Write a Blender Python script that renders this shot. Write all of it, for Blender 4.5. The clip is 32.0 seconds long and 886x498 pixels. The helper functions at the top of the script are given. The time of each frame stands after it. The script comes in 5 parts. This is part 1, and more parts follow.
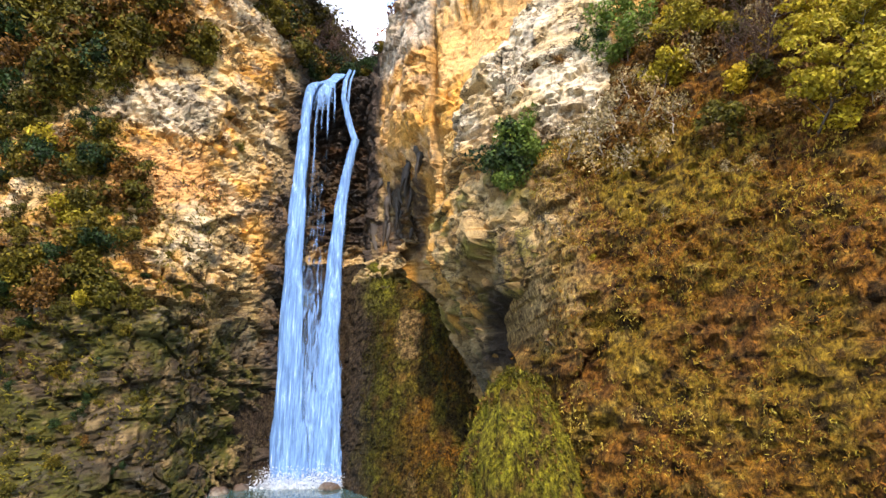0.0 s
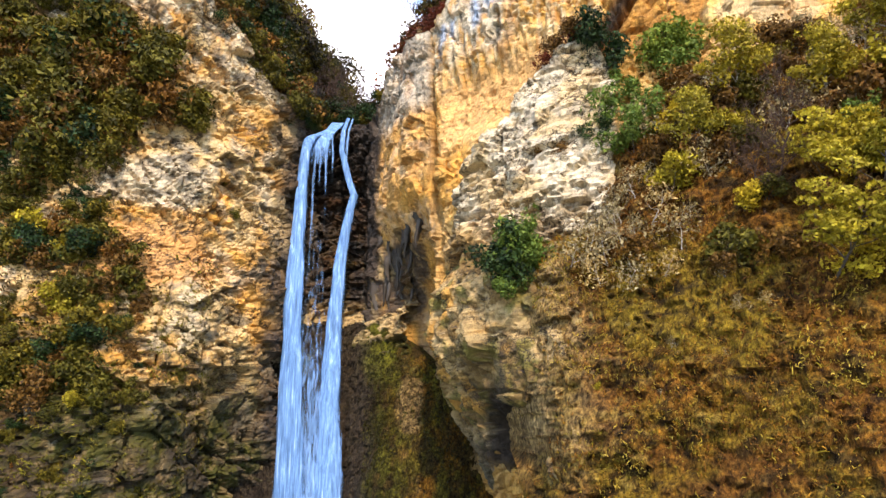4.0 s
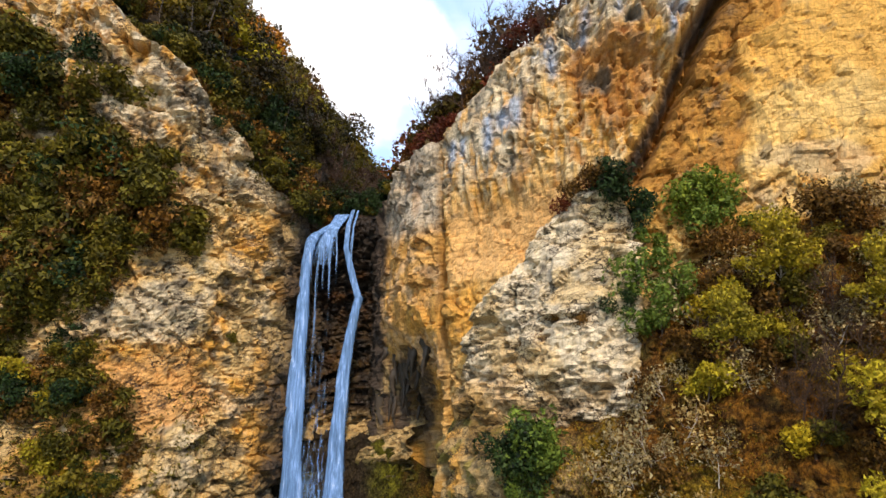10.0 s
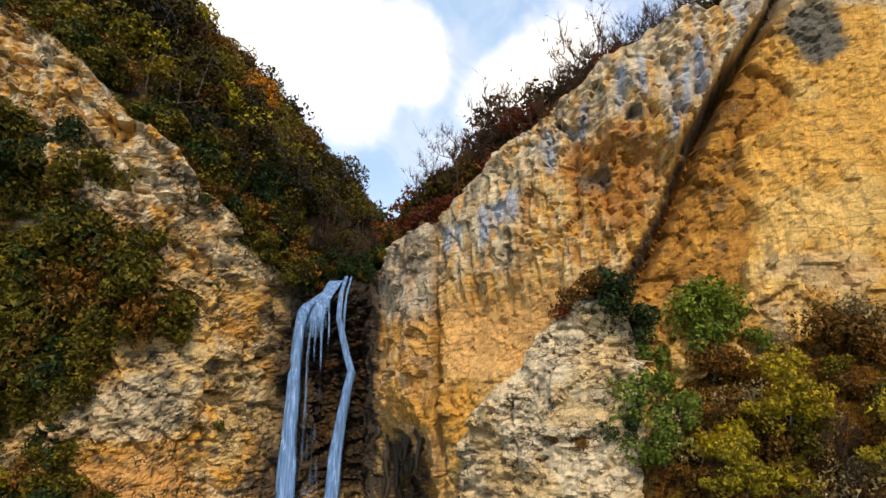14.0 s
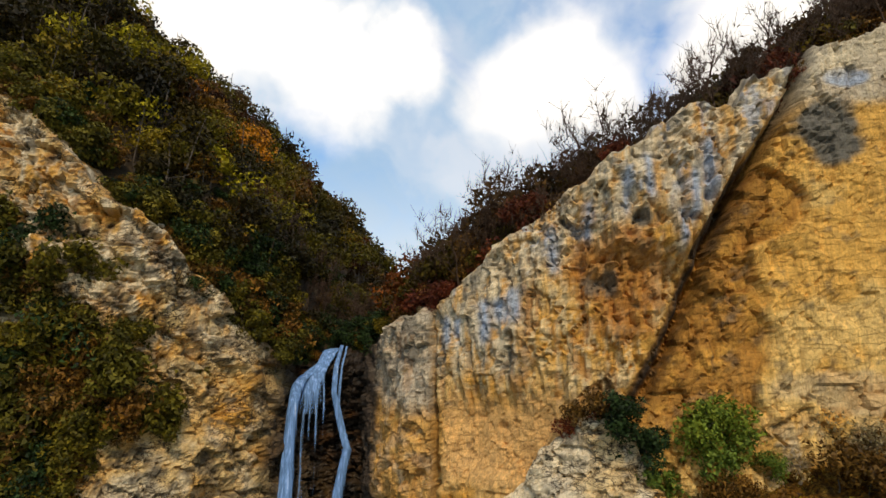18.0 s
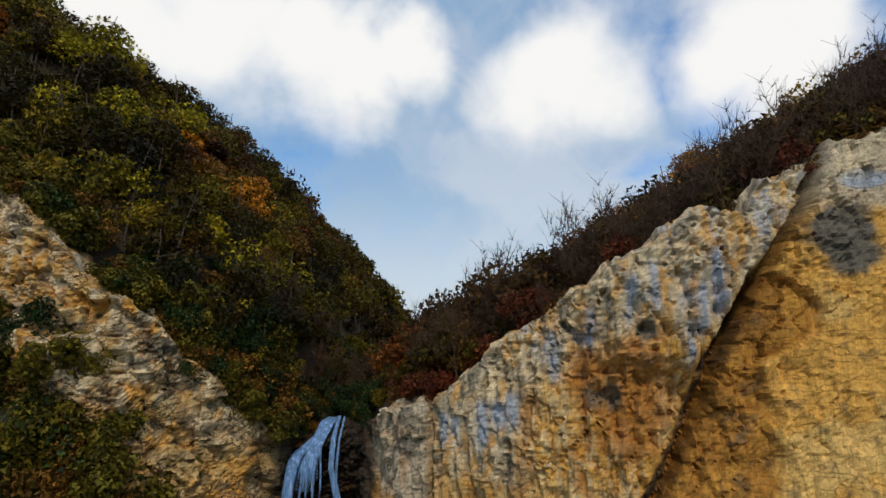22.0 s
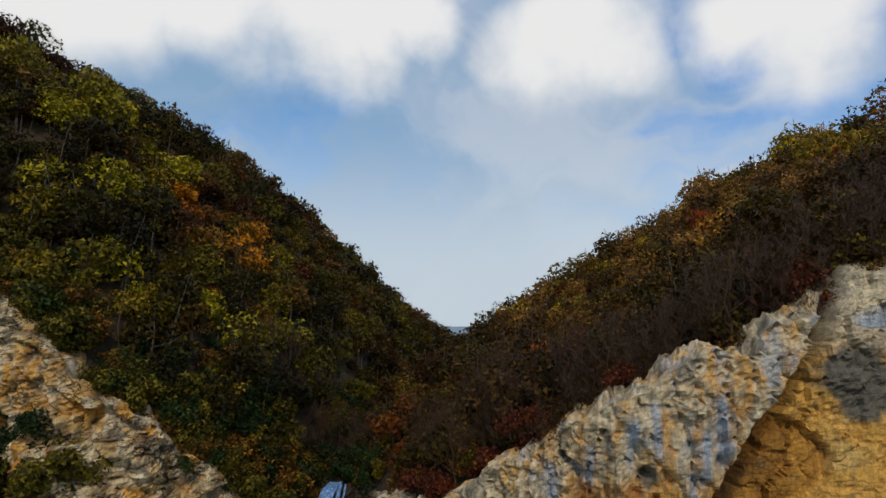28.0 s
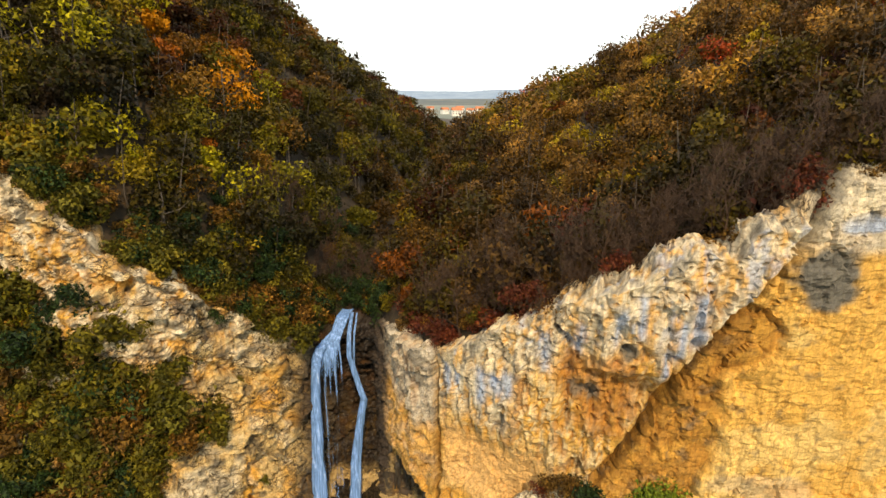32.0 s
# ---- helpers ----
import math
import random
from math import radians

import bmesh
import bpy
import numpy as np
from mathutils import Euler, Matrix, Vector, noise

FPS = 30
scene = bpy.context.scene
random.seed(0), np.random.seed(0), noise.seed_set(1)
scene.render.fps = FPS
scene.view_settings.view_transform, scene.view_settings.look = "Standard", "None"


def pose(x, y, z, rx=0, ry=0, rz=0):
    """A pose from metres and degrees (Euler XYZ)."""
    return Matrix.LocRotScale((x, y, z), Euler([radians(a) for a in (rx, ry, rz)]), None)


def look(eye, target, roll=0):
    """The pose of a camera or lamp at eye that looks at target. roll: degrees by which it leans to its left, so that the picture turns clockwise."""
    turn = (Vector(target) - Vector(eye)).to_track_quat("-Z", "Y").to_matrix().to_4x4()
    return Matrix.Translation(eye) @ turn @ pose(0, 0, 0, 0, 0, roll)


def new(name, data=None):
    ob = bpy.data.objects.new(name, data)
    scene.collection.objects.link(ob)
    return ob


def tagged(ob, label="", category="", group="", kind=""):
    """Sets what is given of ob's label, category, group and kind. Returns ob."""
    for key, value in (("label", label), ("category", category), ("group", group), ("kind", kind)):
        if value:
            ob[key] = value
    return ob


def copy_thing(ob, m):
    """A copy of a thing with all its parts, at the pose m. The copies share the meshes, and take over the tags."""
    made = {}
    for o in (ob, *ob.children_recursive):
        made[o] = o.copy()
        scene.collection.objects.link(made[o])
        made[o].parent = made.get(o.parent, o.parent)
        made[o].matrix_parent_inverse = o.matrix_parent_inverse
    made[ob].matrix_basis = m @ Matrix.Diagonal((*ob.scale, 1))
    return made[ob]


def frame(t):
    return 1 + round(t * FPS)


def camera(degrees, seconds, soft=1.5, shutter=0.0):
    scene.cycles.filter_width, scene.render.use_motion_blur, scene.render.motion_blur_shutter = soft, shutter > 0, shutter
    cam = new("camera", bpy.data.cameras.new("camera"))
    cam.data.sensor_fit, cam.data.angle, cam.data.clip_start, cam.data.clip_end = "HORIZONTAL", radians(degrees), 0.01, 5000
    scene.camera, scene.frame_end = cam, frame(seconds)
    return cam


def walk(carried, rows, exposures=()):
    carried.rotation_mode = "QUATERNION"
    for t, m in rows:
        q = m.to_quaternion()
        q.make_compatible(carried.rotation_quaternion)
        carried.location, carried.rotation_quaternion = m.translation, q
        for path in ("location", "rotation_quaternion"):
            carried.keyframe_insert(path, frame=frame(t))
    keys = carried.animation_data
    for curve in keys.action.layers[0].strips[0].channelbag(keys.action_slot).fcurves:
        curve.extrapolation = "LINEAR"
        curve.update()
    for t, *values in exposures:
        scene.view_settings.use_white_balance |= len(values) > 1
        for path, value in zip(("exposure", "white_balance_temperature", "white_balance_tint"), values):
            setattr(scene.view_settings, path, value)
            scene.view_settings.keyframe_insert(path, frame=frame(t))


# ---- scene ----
cam = camera(77.5, 32.0)
PATH = [
    (0, -1.32, 0.18, 14.00, 13.92, -1.47, 0.13),
    (1, -1.11, 0.09, 16.14, 13.63, -1.30, 0.23),
    (2, -0.91, 0.02, 18.37, 13.36, -1.11, 0.32),
    (3.5, -0.70, -0.32, 22.00, 12.97, -0.86, 0.50),
    (5.5, -0.70, -0.12, 27.04, 12.90, -0.47, 0.45),
    (6, -0.72, -0.09, 28.25, 12.92, -0.40, 0.40),
    (7, -0.81, 0.02, 30.67, 12.91, -0.32, 0.24),
    (8, -0.82, 0.24, 33.23, 12.82, -0.18, 0.10),
    (9, -0.60, 0.40, 35.83, 12.62, 0.06, 0.01),
    (10, -0.37, 0.41, 38.35, 12.47, 0.27, -0.05),
    (11, -0.23, 0.37, 40.70, 12.45, 0.34, -0.10),
    (12, -0.17, 0.29, 42.96, 12.52, 0.26, -0.11),
    (13, -0.18, 0.23, 45.23, 12.63, 0.09, -0.05),
    (14, -0.21, 0.21, 47.49, 12.71, -0.10, -0.01),
    (14.5, -0.26, 0.18, 48.61, 12.74, -0.19, -0.02),
    (16.5, -0.48, 0.26, 53.39, 12.71, -0.49, 0.11),
    (17, -0.47, 0.24, 54.56, 12.70, -0.49, 0.09),
    (18, -0.33, 0.23, 56.94, 12.65, -0.36, 0.12),
    (19, -0.22, 0.24, 59.36, 12.56, -0.28, 0.16),
    (20, 0.02, 0.24, 61.76, 12.48, -0.15, 0.14),
    (21, 0.35, 0.22, 64.09, 12.44, 0.12, 0.04),
    (22, 0.73, 0.17, 66.37, 12.40, 0.43, 0.01),
    (23, 1.11, -0.00, 68.60, 12.35, 0.62, -0.04),
    (24, 1.43, -0.14, 70.80, 12.39, 0.87, -0.09),
    (25, 1.74, -0.18, 73.06, 12.43, 1.11, -0.16),
    (25.5, 1.86, -0.20, 74.29, 12.34, 1.20, -0.17),
    (27.5, 1.88, -0.50, 79.42, 9.36, 1.26, -0.01),
    (28, 1.71, -0.62, 80.65, 8.28, 1.22, 0.03),
    (28.5, 1.49, -0.73, 81.92, 7.07, 1.13, 0.09),
    (29, 1.24, -0.74, 83.28, 4.91, 0.97, 0.15),
    (29.5, 0.95, -0.63, 84.70, 1.51, 0.78, 0.17),
    (30, 0.65, -0.53, 86.16, -1.98, 0.57, 0.15),
    (30.5, 0.32, -0.46, 87.65, -5.49, 0.32, 0.09),
    (31, -0.02, -0.46, 89.12, -9.01, 0.05, 0.04),
    (31.5, -0.38, -0.60, 90.54, -12.51, -0.25, 0.00),
    (32, -0.72, -0.81, 91.94, -15.88, -0.56, -0.03),
]
EXPOSURE = [(0, 1.02, 6500, 21), (3, 0.96, 6450, 20), (6, 0.66, 6350, 19), (10, 0.16, 6900, 17), (14, -0.22, 7400, 15), (18, -0.58, 7300, 12), (22, -0.97, 6700, 10), (26, -1.2, 6450, 9), (28.5, -1.12, 6750, 11), (30, -0.54, 7700, 14), (32, 0.16, 8500, 13)]
walk(cam, [(t, pose(x, y, z, 90 + pitch, roll, yaw)) for t, x, y, z, pitch, yaw, roll in PATH], EXPOSURE)

# ---- world, sun ----
SUN_EL, SUN_AZ = 43.0, 172.0
world = bpy.data.worlds.new("sky")
scene.world = world
world.use_nodes = True
wn, wl = world.node_tree.nodes, world.node_tree.links
wn.clear()
w_out = wn.new("ShaderNodeOutputWorld")
w_bg = wn.new("ShaderNodeBackground")
sky = wn.new("ShaderNodeTexSky")
sky.sky_type = "NISHITA"
sky.sun_disc = False
sky.sun_elevation, sky.sun_rotation = radians(SUN_EL), radians(SUN_AZ)
w_bg.inputs["Strength"].default_value = 0.10
w_co = wn.new("ShaderNodeTexCoord")


def w_math(op, a, b=None, c=None):
    m = wn.new("ShaderNodeMath")
    m.operation = op
    for k, v in enumerate((a, b, c)):
        if isinstance(v, bpy.types.NodeSocket):
            wl.new(v, m.inputs[k])
        elif v is not None:
            m.inputs[k].default_value = v
    return m.outputs[0]


def w_vec(op, a, b):
    m = wn.new("ShaderNodeVectorMath")
    m.operation = op
    for k, v in enumerate((a, b)):
        if isinstance(v, bpy.types.NodeSocket):
            wl.new(v, m.inputs[k])
        else:
            m.inputs[k].default_value = v
    return m


def w_noise(vector, scale, detail):
    m = wn.new("ShaderNodeTexNoise")
    m.inputs["Scale"].default_value, m.inputs["Detail"].default_value = scale, detail
    wl.new(vector, m.inputs["Vector"])
    return m


def w_mix(fac, a, b, blend="MIX"):
    m = wn.new("ShaderNodeMix")
    m.data_type, m.blend_type = "RGBA", blend
    for slot, v in ((0, fac), (6, a), (7, b)):
        if isinstance(v, bpy.types.NodeSocket):
            wl.new(v, m.inputs[slot])
        else:
            m.inputs[slot].default_value = v
    return m.outputs[2]


def w_step(value, lo, hi):
    m = wn.new("ShaderNodeMapRange")
    m.interpolation_type = "SMOOTHSTEP"
    m.inputs["From Min"].default_value, m.inputs["From Max"].default_value = lo, hi
    wl.new(value, m.inputs["Value"])
    return m.outputs["Result"]


# broken cloud: drifting layers of noise and a few heaped clouds
w_dir = w_co.outputs["Generated"]
w_warp = w_noise(w_dir, 3.2, 6.0)
w_bent = w_vec("MULTIPLY_ADD", w_warp.outputs["Color"], (0.55, 0.55, 0.55))
wl.new(w_dir, w_bent.inputs[2])
w_flat = w_vec("MULTIPLY", w_bent.outputs[0], (1.0, 1.0, 2.4))
w_layer = w_step(w_noise(w_flat.outputs[0], 1.5, 5.0).outputs["Fac"], 0.27, 0.5)
w_shade = w_step(w_noise(w_flat.outputs[0], 2.3, 4.0).outputs["Fac"], 0.36, 0.62)
w_puff = w_noise(w_dir, 5.0, 9.0)
w_ragged = w_vec("MULTIPLY_ADD", w_puff.outputs["Color"], (0.26, 0.26, 0.26))
wl.new(w_dir, w_ragged.inputs[2])
w_heap = None
HEAPS = [((0.221, 0.855, 0.47), 0.125), ((0.476, 0.745, 0.475), 0.13), ((-0.56, 0.67, 0.49), 0.13), ((-0.469, 0.724, 0.506), 0.13), ((-0.35, 0.78, 0.52), 0.13), ((-0.223, 0.824, 0.52), 0.12),
         ((-0.14, 0.843, 0.515), 0.1), ((-0.056, 0.855, 0.51), 0.085), ((-0.72, 0.52, 0.46), 0.2), ((0.2, 0.6, 0.8), 0.2), ((-0.5, 0.3, 0.8), 0.35), ((-0.25, 0.65, 0.7), 0.2)]
for c, size in HEAPS:
    c = Vector(c).normalized()
    d = w_vec("DISTANCE", w_ragged.outputs[0], tuple(c + Vector((0.13, 0.13, 0.13))))
    h = w_step(d.outputs["Value"], size * 1.35, size * 0.5)
    w_heap = h if w_heap is None else w_math("MAXIMUM", w_heap, h)
w_sep = wn.new("ShaderNodeSeparateXYZ")
wl.new(w_dir, w_sep.inputs[0])
w_low = w_step(w_sep.outputs["Z"], 0.40, 0.08)
w_blue = w_mix(1.0, sky.outputs["Color"], (0.55, 2.3, 3.7, 1), "MULTIPLY")
w_grey = w_mix(w_shade, (5.7, 8.8, 12.6, 1), (10.6, 12.2, 14.2, 1))
w_all = w_mix(w_math("MULTIPLY", w_layer, 0.9), w_blue, w_grey)
w_all = w_mix(w_math("MULTIPLY", w_low, 0.9), w_all, (12.4, 14.2, 15.8, 1))
w_all = w_mix(w_heap, w_all, (18.0, 18.2, 18.4, 1))
wl.new(w_all, w_bg.inputs["Color"])
wl.new(w_bg.outputs["Background"], w_out.inputs["Surface"])

sun = new("sun", bpy.data.lights.new("sun", "SUN"))
sun.data.energy, sun.data.angle, sun.data.color = 3.5, radians(4), (1.0, 0.86, 0.64)
sx = math.cos(radians(SUN_EL)) * math.sin(radians(SUN_AZ))
sy = math.cos(radians(SUN_EL)) * math.cos(radians(SUN_AZ))
sun.matrix_world = look((sx * 300, sy * 300, 300 * math.sin(radians(SUN_EL))), (0, 0, 0))

# ---- noise on arrays ----


def hash3(a, b, c, s=0):
    h = (a.astype(np.int64) * 374761393 + b.astype(np.int64) * 668265263 + c.astype(np.int64) * 2147483647 + s * 974634777) & 0xFFFFFFFF
    h = ((h ^ (h >> 13)) * 1274126177) & 0xFFFFFFFF
    h = ((h ^ (h >> 15)) * 2246822519) & 0xFFFFFFFF
    return ((h ^ (h >> 16)) & 0xFFFFFF) / 16777215.0


def vnoise(p, s=0):
    i = np.floor(p).astype(np.int64)
    f = p - i
    f = f * f * (3 - 2 * f)
    out = 0
    for dx in (0, 1):
        for dy in (0, 1):
            for dz in (0, 1):
                w = (f[:, 0] if dx else 1 - f[:, 0]) * (f[:, 1] if dy else 1 - f[:, 1]) * (f[:, 2] if dz else 1 - f[:, 2])
                out = out + w * hash3(i[:, 0] + dx, i[:, 1] + dy, i[:, 2] + dz, s)
    return out


def fbm(p, octaves=4, s=0):
    out, amp, total = 0, 1.0, 0
    for k in range(octaves):
        out = out + amp * vnoise(p * 2.03 ** k, s + 17 * k)
        total += amp
        amp *= 0.5
    return out / total


def cells(p, s=0):
    """Nearest and second nearest cell point, and a random number of the nearest cell."""
    i = np.floor(p).astype(np.int64)
    f1, f2, who = np.full(len(p), 9.0), np.full(len(p), 9.0), np.zeros(len(p))
    for dx in (-1, 0, 1):
        for dy in (-1, 0, 1):
            for dz in (-1, 0, 1):
                a, b, c = i[:, 0] + dx, i[:, 1] + dy, i[:, 2] + dz
                q = np.stack([a + hash3(a, b, c, s), b + hash3(a, b, c, s + 1), c + hash3(a, b, c, s + 2)], 1)
                d = np.sqrt(((p - q) ** 2).sum(1))
                near = d < f1
                f2 = np.where(near, f1, np.minimum(f2, d))
                who = np.where(near, hash3(a, b, c, s + 3), who)
                f1 = np.where(near, d, f1)
    return f1, f2, who


def facets(p, s=0):
    """Blocks of broken stone: a plane of its own tilt in every cell, and the way to the cell's edge."""
    i = np.floor(p).astype(np.int64)
    f1, f2 = np.full(len(p), 9.0), np.full(len(p), 9.0)
    near_q, near_id = np.zeros_like(p), np.zeros_like(i)
    for dx in (-1, 0, 1):
        for dy in (-1, 0, 1):
            for dz in (-1, 0, 1):
                k = i + np.array([dx, dy, dz])
                q = np.stack([k[:, j] + hash3(k[:, 0], k[:, 1], k[:, 2], s + j) for j in range(3)], 1)
                d = np.sqrt(((p - q) ** 2).sum(1))
                near = d < f1
                f2 = np.where(near, f1, np.minimum(f2, d))
                near_q[near], near_id[near] = q[near], k[near]
                f1 = np.where(near, d, f1)
    a, b, c = near_id.T
    lean = np.stack([hash3(a, b, c, s + 4), hash3(a, b, c, s + 5), hash3(a, b, c, s + 6)], 1) - 0.5
    return hash3(a, b, c, s + 3) - 0.5, ((p - near_q) * lean).sum(1), f2 - f1


def smooth(a, b, x):
    t = np.clip((x - a) / (b - a), 0, 1)
    return t * t * (3 - 2 * t)


def ramp(x, pairs):
    xs, ys = zip(*pairs)
    return np.interp(x, xs, ys)


# ---- materials ----


def mat(name):
    m = bpy.data.materials.new(name)
    m.use_nodes = True
    n, l = m.node_tree.nodes, m.node_tree.links
    return m, n, l, n["Principled BSDF"]


def node(n, kind, **values):
    nd = n.new(kind)
    for key, value in values.items():
        nd.inputs[key.replace("_", " ")].default_value = value
    return nd


def mixed(n, l, fac, a, b, blend="MIX"):
    m = n.new("ShaderNodeMix")
    m.data_type, m.blend_type = "RGBA", blend
    for slot, value in ((0, fac), (6, a), (7, b)):
        if isinstance(value, bpy.types.NodeSocket):
            l.new(value, m.inputs[slot])
        else:
            m.inputs[slot].default_value = value
    return m.outputs[2]


def ramped(n, l, fac, stops):
    r = n.new("ShaderNodeValToRGB")
    e = r.color_ramp.elements
    while len(e) < len(stops):
        e.new(0.5)
    for k, (pos, col) in enumerate(stops):
        e[k].position, e[k].color = pos, (*col, 1)
    l.new(fac, r.inputs["Fac"])
    return r.outputs["Color"]


def rock_material(name, rough=0.9, bump=0.6, fine=1.0, joints=0.55, drawn=1.0, runs=0.0, speck=0.95):
    m, n, l, b = mat(name)
    co = n.new("ShaderNodeTexCoord")
    at = n.new("ShaderNodeVertexColor")
    at.layer_name = "mineral"
    n1 = node(n, "ShaderNodeTexNoise", Scale=1.6 * fine, Detail=8.0, Roughness=0.65)
    n2 = node(n, "ShaderNodeTexNoise", Scale=6.0 * fine, Detail=6.0, Roughness=0.7)
    mp = n.new("ShaderNodeMapping")
    mp.inputs["Scale"].default_value = (0.42, 0.42, 1.5)
    mp.inputs["Rotation"].default_value = (0.1, 0.2, 0)
    vo = node(n, "ShaderNodeTexVoronoi", Scale=0.9 * fine)
    vo.feature = "DISTANCE_TO_EDGE"
    wa = n.new("ShaderNodeVectorMath")
    wa.operation = "MULTIPLY_ADD"
    l.new(co.outputs["Object"], mp.inputs["Vector"])
    dm = n.new("ShaderNodeMapping")
    dm.inputs["Scale"].default_value = (1.0, 1.0, drawn)
    l.new(co.outputs["Object"], dm.inputs["Vector"])
    l.new(dm.outputs["Vector"], n1.inputs["Vector"])
    l.new(dm.outputs["Vector"], n2.inputs["Vector"])
    l.new(n1.outputs["Color"], wa.inputs[0])
    wa.inputs[1].default_value = (0.9, 0.9, 0.9)
    l.new(mp.outputs["Vector"], wa.inputs[2])
    l.new(wa.outputs["Vector"], vo.inputs["Vector"])
    g1 = ramped(n, l, n1.outputs["Fac"], [(0.3, (0.68, 0.63, 0.58)), (0.47, (0.97, 0.97, 0.97)), (0.72, (1.18, 1.15, 1.1))])
    g2 = ramped(n, l, n2.outputs["Fac"], [(0.32, (0.5, 0.47, 0.44)), (0.45, (0.92, 0.92, 0.92)), (0.56, (1.06, 1.06, 1.06)), (0.72, (1.3, 1.3, 1.3))])
    cr = ramped(n, l, vo.outputs["Distance"], [(0.0, (0.1, 0.08, 0.06)), (0.03, (0.6, 0.57, 0.53)), (0.07, (1, 1, 1))])
    c = mixed(n, l, 1.0, at.outputs["Color"], g1, "MULTIPLY")
    c = mixed(n, l, speck, c, g2, "MULTIPLY")
    mk = node(n, "ShaderNodeTexNoise", Scale=0.35, Detail=3.0)
    l.new(co.outputs["Object"], mk.inputs["Vector"])
    where = ramped(n, l, mk.outputs["Fac"], [(0.41, (0, 0, 0)), (0.57, (min(1.0, 1.4 * joints),) * 3)])
    c = mixed(n, l, where, c, cr, "MULTIPLY")
    pk = node(n, "ShaderNodeTexVoronoi", Scale=0.75 * fine)
    l.new(wa.outputs["Vector"], pk.inputs["Vector"])
    po = ramped(n, l, pk.outputs["Distance"], [(0.0, (0.25, 0.2, 0.16)), (0.1, (0.45, 0.4, 0.36)), (0.17, (1, 1, 1))])
    pits = ramped(n, l, mk.outputs["Fac"], [(0.46, (0, 0, 0)), (0.58, (0.85 * (joints > 0),) * 3)])
    c = mixed(n, l, pits, c, po, "MULTIPLY")
    # open cracks: thin broken lines at two sizes
    line = None
    for size, thin, seed_ in ((0.42, 0.008, 0.0), (0.8, 0.009, 31.0), (1.5, 0.009, 57.0)):
        cm = n.new("ShaderNodeMapping")
        cm.inputs["Scale"].default_value = (1.0, 1.0, 1.7)
        cm.inputs["Location"].default_value = (seed_, seed_, seed_)
        cn = node(n, "ShaderNodeTexNoise", Scale=size, Detail=2.5, Roughness=0.5)
        l.new(co.outputs["Object"], cm.inputs["Vector"])
        l.new(cm.outputs["Vector"], cn.inputs["Vector"])
        ab = n.new("ShaderNodeMath")
        ab.operation = "COMPARE"
        l.new(cn.outputs["Fac"], ab.inputs[0])
        ab.inputs[1].default_value, ab.inputs[2].default_value = 0.5, thin * (0.4 < joints)
        if line is None:
            line = ab.outputs[0]
        else:
            mx_ = n.new("ShaderNodeMath")
            mx_.operation = "MAXIMUM"
            l.new(line, mx_.inputs[0])
            l.new(ab.outputs[0], mx_.inputs[1])
            line = mx_.outputs[0]
    gap = n.new("ShaderNodeMath")
    gap.operation = "MULTIPLY"
    l.new(line, gap.inputs[0])
    l.new(ramped(n, l, mk.outputs["Fac"], [(0.42, (0, 0, 0)), (0.55, (0.9, 0.9, 0.9))]), gap.inputs[1])
    c = mixed(n, l, gap.outputs[0], c, (0.05, 0.035, 0.025, 1))
    if runs:
        # mineral runs: thin pale and dark lines drawn down the face, strong in some stretches
        rm = n.new("ShaderNodeMapping")
        rm.inputs["Scale"].default_value = (1.0, 1.0, 0.11)
        l.new(co.outputs["Object"], rm.inputs["Vector"])
        r1 = node(n, "ShaderNodeTexNoise", Scale=2.3, Detail=4.0, Roughness=0.6)
        r2 = node(n, "ShaderNodeTexNoise", Scale=3.7, Detail=4.0, Roughness=0.6)
        sl = node(n, "ShaderNodeTexNoise", Scale=0.16, Detail=3.0)
        for r_, src in ((r1, rm.outputs["Vector"]), (r2, rm.outputs["Vector"]), (sl, co.outputs["Object"])):
            l.new(src, r_.inputs["Vector"])
        mask = ramped(n, l, sl.outputs["Fac"], [(0.4, (0.15, 0.15, 0.15)), (0.58, (runs, runs, runs))])
        pale = ramped(n, l, r1.outputs["Fac"], [(0.45, (1, 1, 1)), (0.62, (1.55, 1.5, 1.35))])
        dark = ramped(n, l, r2.outputs["Fac"], [(0.34, (0.33, 0.27, 0.22)), (0.46, (1, 1, 1))])
        c = mixed(n, l, mask, c, pale, "MULTIPLY")
        c = mixed(n, l, mask, c, dark, "MULTIPLY")
    l.new(c, b.inputs["Base Color"])
    b.inputs["Roughness"].default_value = rough
    b.inputs["Specular IOR Level"].default_value = 0.25
    su = n.new("ShaderNodeMath")
    su.operation = "MULTIPLY_ADD"
    l.new(cr, su.inputs[0])
    su.inputs[1].default_value = joints
    l.new(n1.outputs["Fac"], su.inputs[2])
    su2 = n.new("ShaderNodeMath")
    su2.operation = "MULTIPLY_ADD"
    l.new(n2.outputs["Fac"], su2.inputs[0])
    su2.inputs[1].default_value = 0.4
    l.new(su.outputs[0], su2.inputs[2])
    bp = node(n, "ShaderNodeBump", Strength=bump, Distance=0.3)
    su3 = n.new("ShaderNodeMath")
    su3.operation = "MULTIPLY_ADD"
    l.new(gap.outputs[0], su3.inputs[0])
    su3.inputs[1].default_value = -0.7
    l.new(su2.outputs[0], su3.inputs[2])
    l.new(su3.outputs[0], bp.inputs["Height"])
    l.new(bp.outputs["Normal"], b.inputs["Normal"])
    return m


